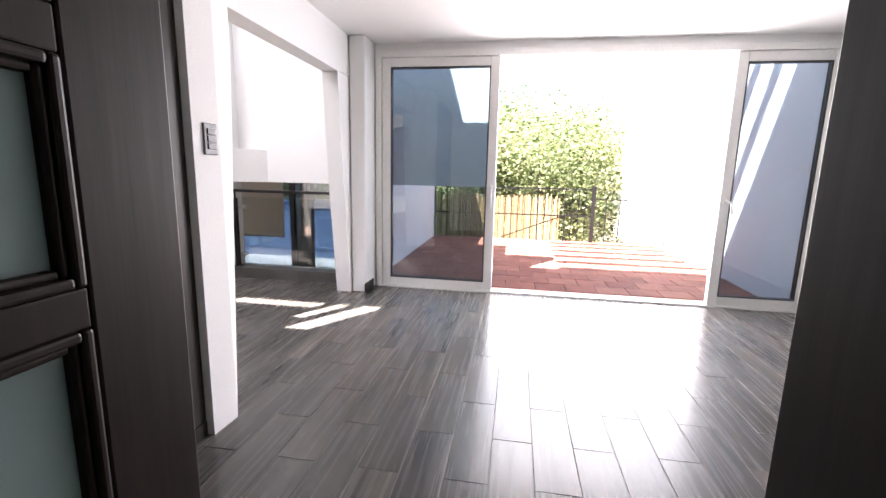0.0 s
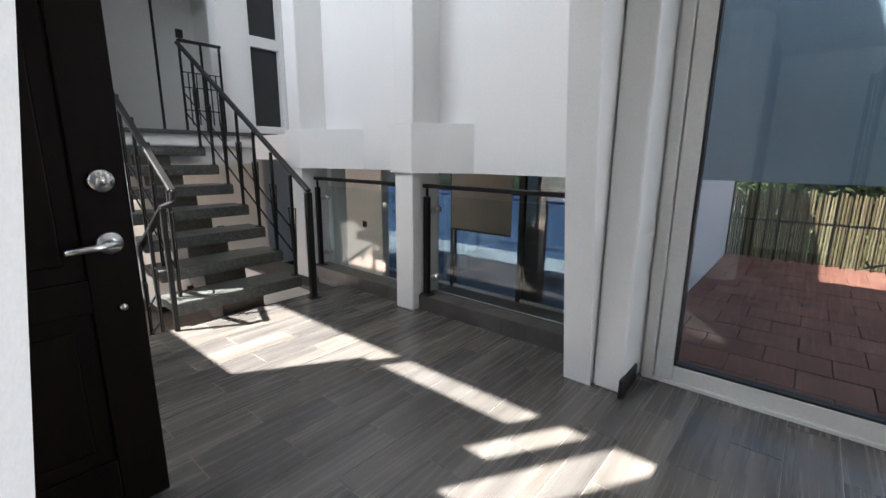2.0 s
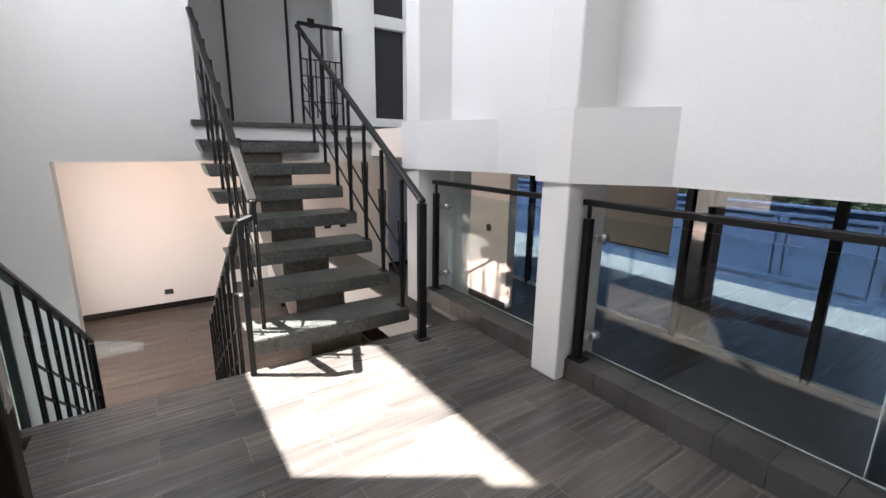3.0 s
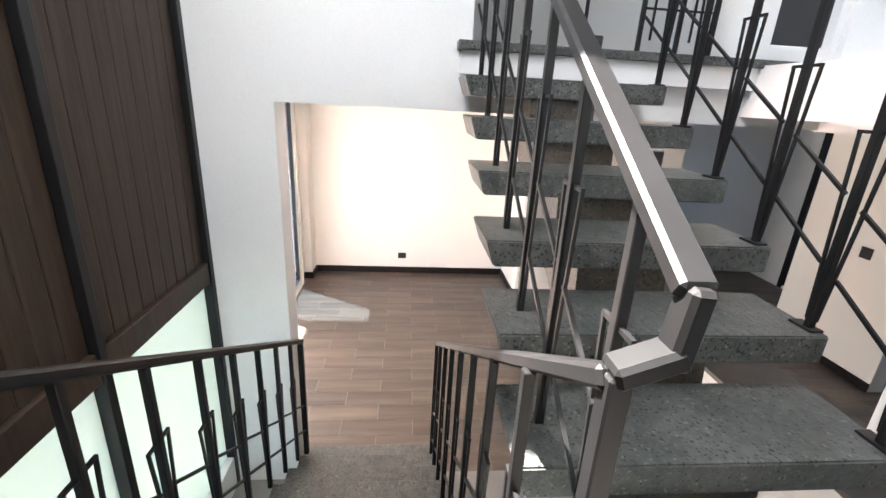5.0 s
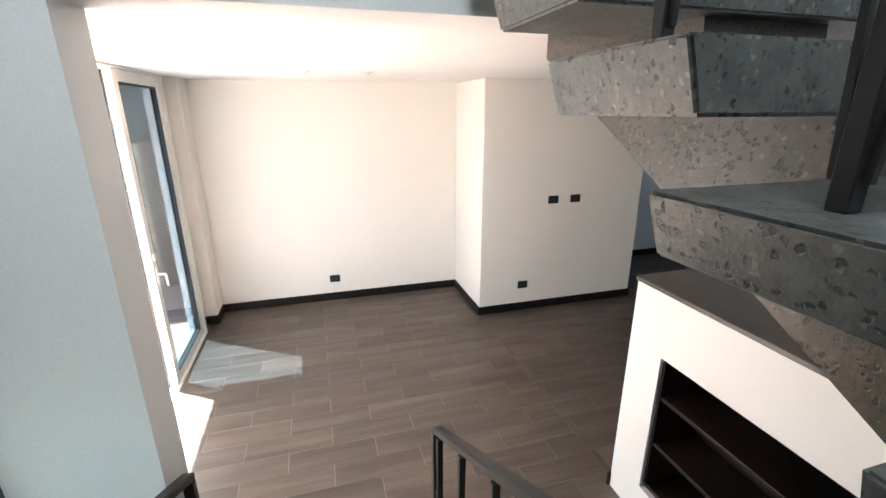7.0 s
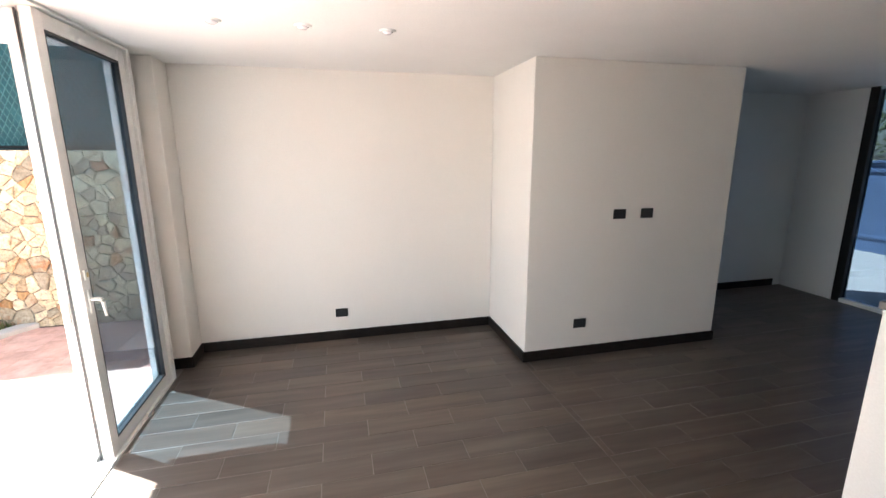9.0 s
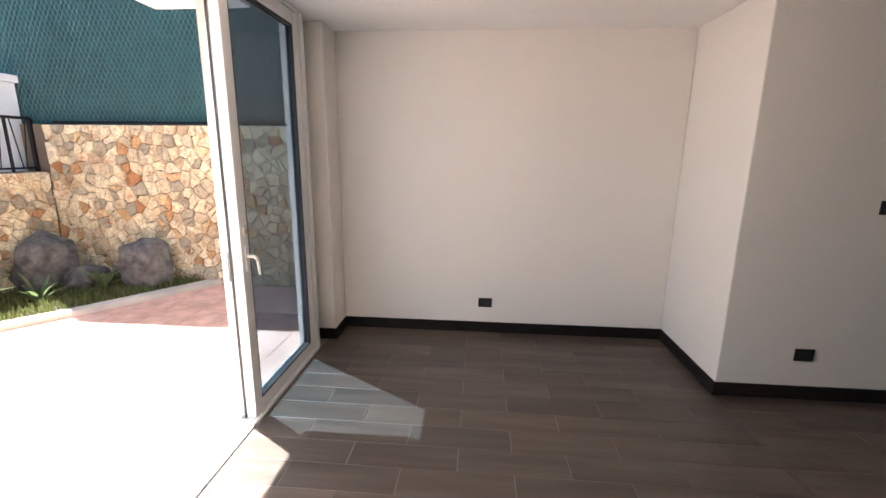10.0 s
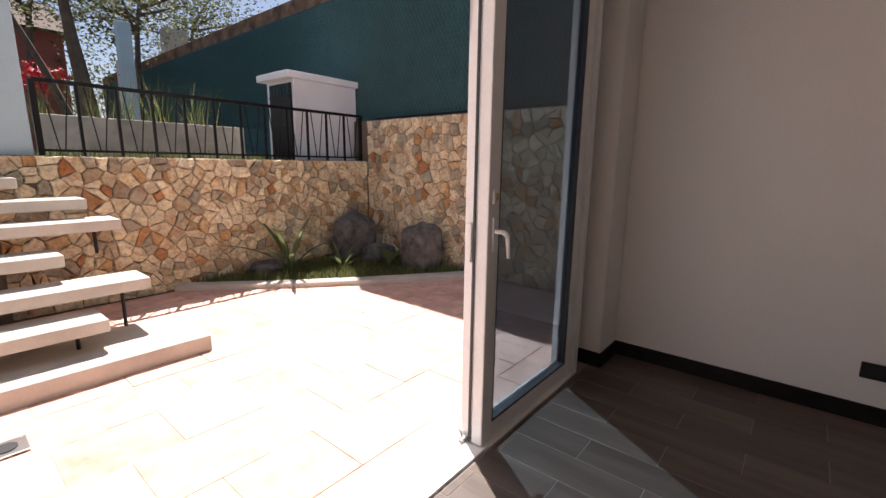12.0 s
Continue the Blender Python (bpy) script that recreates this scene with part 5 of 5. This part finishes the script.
part("cover", g, GASKET, dr, "round slotted drain cover")

# ---------------------------------------------------------------- pieces of floors and walls
def lay_planks(owner, rects, z, wx, ly, phase_x, joints, mat, limit=300, near=None):
    """Planks along y in half bond, cut at the edges of the rectangles."""
    cache, made, rest = {}, 0, []
    cells = []
    for (x0, x1, y0, y1) in rects:
        i0, i1 = math.floor((x0 - phase_x) / wx), math.ceil((x1 - phase_x) / wx)
        for i in range(i0, i1):
            xa, xb = max(x0, phase_x + i * wx), min(x1, phase_x + (i + 1) * wx)
            if xb - xa < 0.02:
                continue
            py = joints[i % 2]
            for j in range(math.floor((y0 - py) / ly), math.ceil((y1 - py) / ly)):
                ya, yb = max(y0, py + j * ly), min(y1, py + (j + 1) * ly)
                if yb - ya > 0.02:
                    cells.append((xa, xb, ya, yb))
    if near:
        cells.sort(key=lambda c: math.hypot((c[0] + c[1]) / 2 - near[0], (c[2] + c[3]) / 2 - near[1]))
    for n, (xa, xb, ya, yb) in enumerate(cells):
        w, l = round(xb - xa - 0.003, 3), round(yb - ya - 0.003, 3)
        if n < limit:
            if (w, l) not in cache:
                cache[w, l] = mesh_of("plank", boxed(-w / 2, w / 2, -l / 2, l / 2, -0.012, 0, bevel=0.0015), mat)
            ob = new("plank", cache[w, l])
            ob.location = ((xa + xb) / 2, (ya + yb) / 2, z + random.uniform(-0.0006, 0.0006))
            ob.parent = owner
        else:
            rest.append((xa, xb, ya, yb))
    if rest:
        b = bmesh.new()
        for xa, xb, ya, yb in rest:
            box(b, xa + 0.0015, xb - 0.0015, ya + 0.0015, yb - 0.0015, z - 0.012, z)
        ob = new("far_planks", mesh_of("far_planks", b, mat))
        ob.parent = owner
        tagged(ob, kind="stuff")


lay_planks(floor_main, [(-0.62, 3.55, 0.0, 4.70), (-3.21, -0.62, 1.88, 4.70)], 0.0, 0.1785, 0.604, 0.749, (2.23, 2.532), PLANK, 300, (0.3, 2.9))
lay_planks(floor_lower, [(-9.27, -5.30, 1.588, 4.60), (-8.33, -3.3, 4.60, 9.15), (-9.7, -8.33, 6.68, 9.15)], L, 0.190, 0.604, -7.20, (2.23, 2.532), PLANK_LOW, 300, (-7.6, 3.0))


def lay_tiles(owner, x0, x1, y0, y1, z, sx, sy, mat, gap=0.008, edge=0.005):
    cache = {}
    for j in range(math.ceil((y1 - y0) / sy)):
        off = (j % 2) * sx / 2
        for i in range(-1, math.ceil((x1 - x0) / sx) + 1):
            xa, xb = max(x0, x0 + i * sx + off), min(x1, x0 + (i + 1) * sx + off)
            ya, yb = y0 + j * sy, min(y1, y0 + (j + 1) * sy)
            if xb - xa < 0.03 or yb - ya < 0.03:
                continue
            w, l = round(xb - xa - gap, 3), round(yb - ya - gap, 3)
            if (w, l) not in cache:
                cache[w, l] = mesh_of("tile", boxed(-w / 2, w / 2, -l / 2, l / 2, -0.02, 0, bevel=edge), mat)
            ob = new("tile", cache[w, l])
            ob.location = ((xa + xb) / 2, (ya + yb) / 2, z + random.uniform(-0.002, 0.002))
            ob.rotation_euler = (random.uniform(-0.004, 0.004), random.uniform(-0.004, 0.004), 0)
            ob.parent = owner


lay_tiles(terrace, -0.80, 3.50, 4.96, 9.14, -0.078, 0.34, 0.30, TERRACOTTA, 0.005)
lay_tiles(patio, -10.45, -5.0, -2.4, 1.42, L - 0.016, 0.45, 0.40, PATIO_TILE, 0.004, 0.002)


def clip(poly, nx, ny, d):
    """The part of a polygon where nx*u + ny*v <= d."""
    out = []
    for (ua, va), (ub, vb) in zip(poly, poly[1:] + poly[:1]):
        a, b = nx * ua + ny * va - d, nx * ub + ny * vb - d
        if a <= 0:
            out.append((ua, va))
        if (a < 0) != (b < 0) and abs(a - b) > 1e-9:
            t = a / (a - b)
            out.append((ua + (ub - ua) * t, va + (vb - va) * t))
    return out


def fieldstones(owner, u0, u1, v0, v1, step, to_world):
    """Irregular stones, each cut against its neighbours, with a bulging face."""
    nu, nv = round((u1 - u0) / step), round((v1 - v0) / (step * 0.86))
    pts = []
    for j in range(nv):
        for i in range(nu):
            pts.append((u0 + (i + 0.5 + 0.5 * (j % 2) - 0.25 + random.uniform(-0.42, 0.42)) * (u1 - u0) / nu, v0 + (j + 0.5 + random.uniform(-0.4, 0.4)) * (v1 - v0) / nv))
    pts = [p for p in pts if random.random() > 0.36] + [(random.uniform(u0, u1), random.uniform(v0, v1)) for _ in range(len(pts) // 2)]
    pts.sort(key=lambda p: -p[0])
    rest, made = bmesh.new(), 0
    for (u, v) in pts:
        poly = [(u0, v0), (u1, v0), (u1, v1), (u0, v1)]
        for (p, q) in pts:
            if (p, q) != (u, v) and abs(p - u) < step * 2.6 and abs(q - v) < step * 2.6:
                nx, ny = p - u, q - v
                ln = math.hypot(nx, ny)
                poly = clip(poly, nx / ln, ny / ln, (nx * (u + p) / 2 + ny * (v + q) / 2) / ln - 0.0010)
                if len(poly) < 3:
                    break
        if len(poly) < 3:
            continue
        rough = []
        for (pa, qa), (pb, qb) in zip(poly, poly[1:] + poly[:1]):
            ln = math.hypot(pb - pa, qb - qa)
            if ln < 0.012:
                rough.append(((pa + pb) / 2, (qa + qb) / 2))
                continue
            cut = min(0.25, 0.009 / ln)
            rough.append((pa + (pb - pa) * cut, qa + (qb - qa) * cut))
            if ln > 0.05:
                k = random.uniform(0.35, 0.65)
                off = random.uniform(-0.001, 0.009)
                rough.append((pa + (pb - pa) * k - (qb - qa) / ln * off, qa + (qb - qa) * k + (pb - pa) / ln * off))
            rough.append((pb - (pb - pa) * cut, qb - (qb - qa) * cut))
        poly = rough
        if len(poly) < 3:
            continue
        cu, cv = sum(p[0] for p in poly) / len(poly), sum(p[1] for p in poly) / len(poly)
        b = bmesh.new() if made < 300 else rest
        depth = random.uniform(0.012, 0.040)
        tilt = (random.uniform(-0.16, 0.16), random.uniform(-0.16, 0.16))
        rings = []
        for k, w in ((1.0, 0.0), (0.97, 0.75), (0.80, 1.0)):
            rings.append([b.verts.new(to_world(cu + (p - cu) * k, cv + (q - cv) * k, depth * w + (tilt[0] * (p - cu) + tilt[1] * (q - cv)) * (w > 0))) for p, q in poly])
        n = len(poly)
        for ra, rb in zip(rings, rings[1:]):
            for i in range(n):
                b.faces.new((ra[i], ra[(i + 1) % n], rb[(i + 1) % n], rb[i]))
        b.faces.new(rings[-1])
        if made < 300:
            bmesh.ops.recalc_face_normals(b, faces=b.faces[:])
            ob = new("stone", mesh_of("stone", b, STONE))
            ob.parent = owner
            made += 1
    bmesh.ops.recalc_face_normals(rest, faces=rest.faces[:])
    ob = new("far_stones", mesh_of("far_stones", rest, STONE))
    ob.parent = owner
    tagged(ob, kind="stuff")


random.seed(11)
fieldstones(ret_s, -10.48, -6.55, L - 0.02, -0.165, 0.128, lambda u, v, d: (u, -2.47 + d, v))
fieldstones(ret_w, -2.44, 0.7, L - 0.02, 0.405, 0.135, lambda u, v, d: (-10.50 + d, u, v))
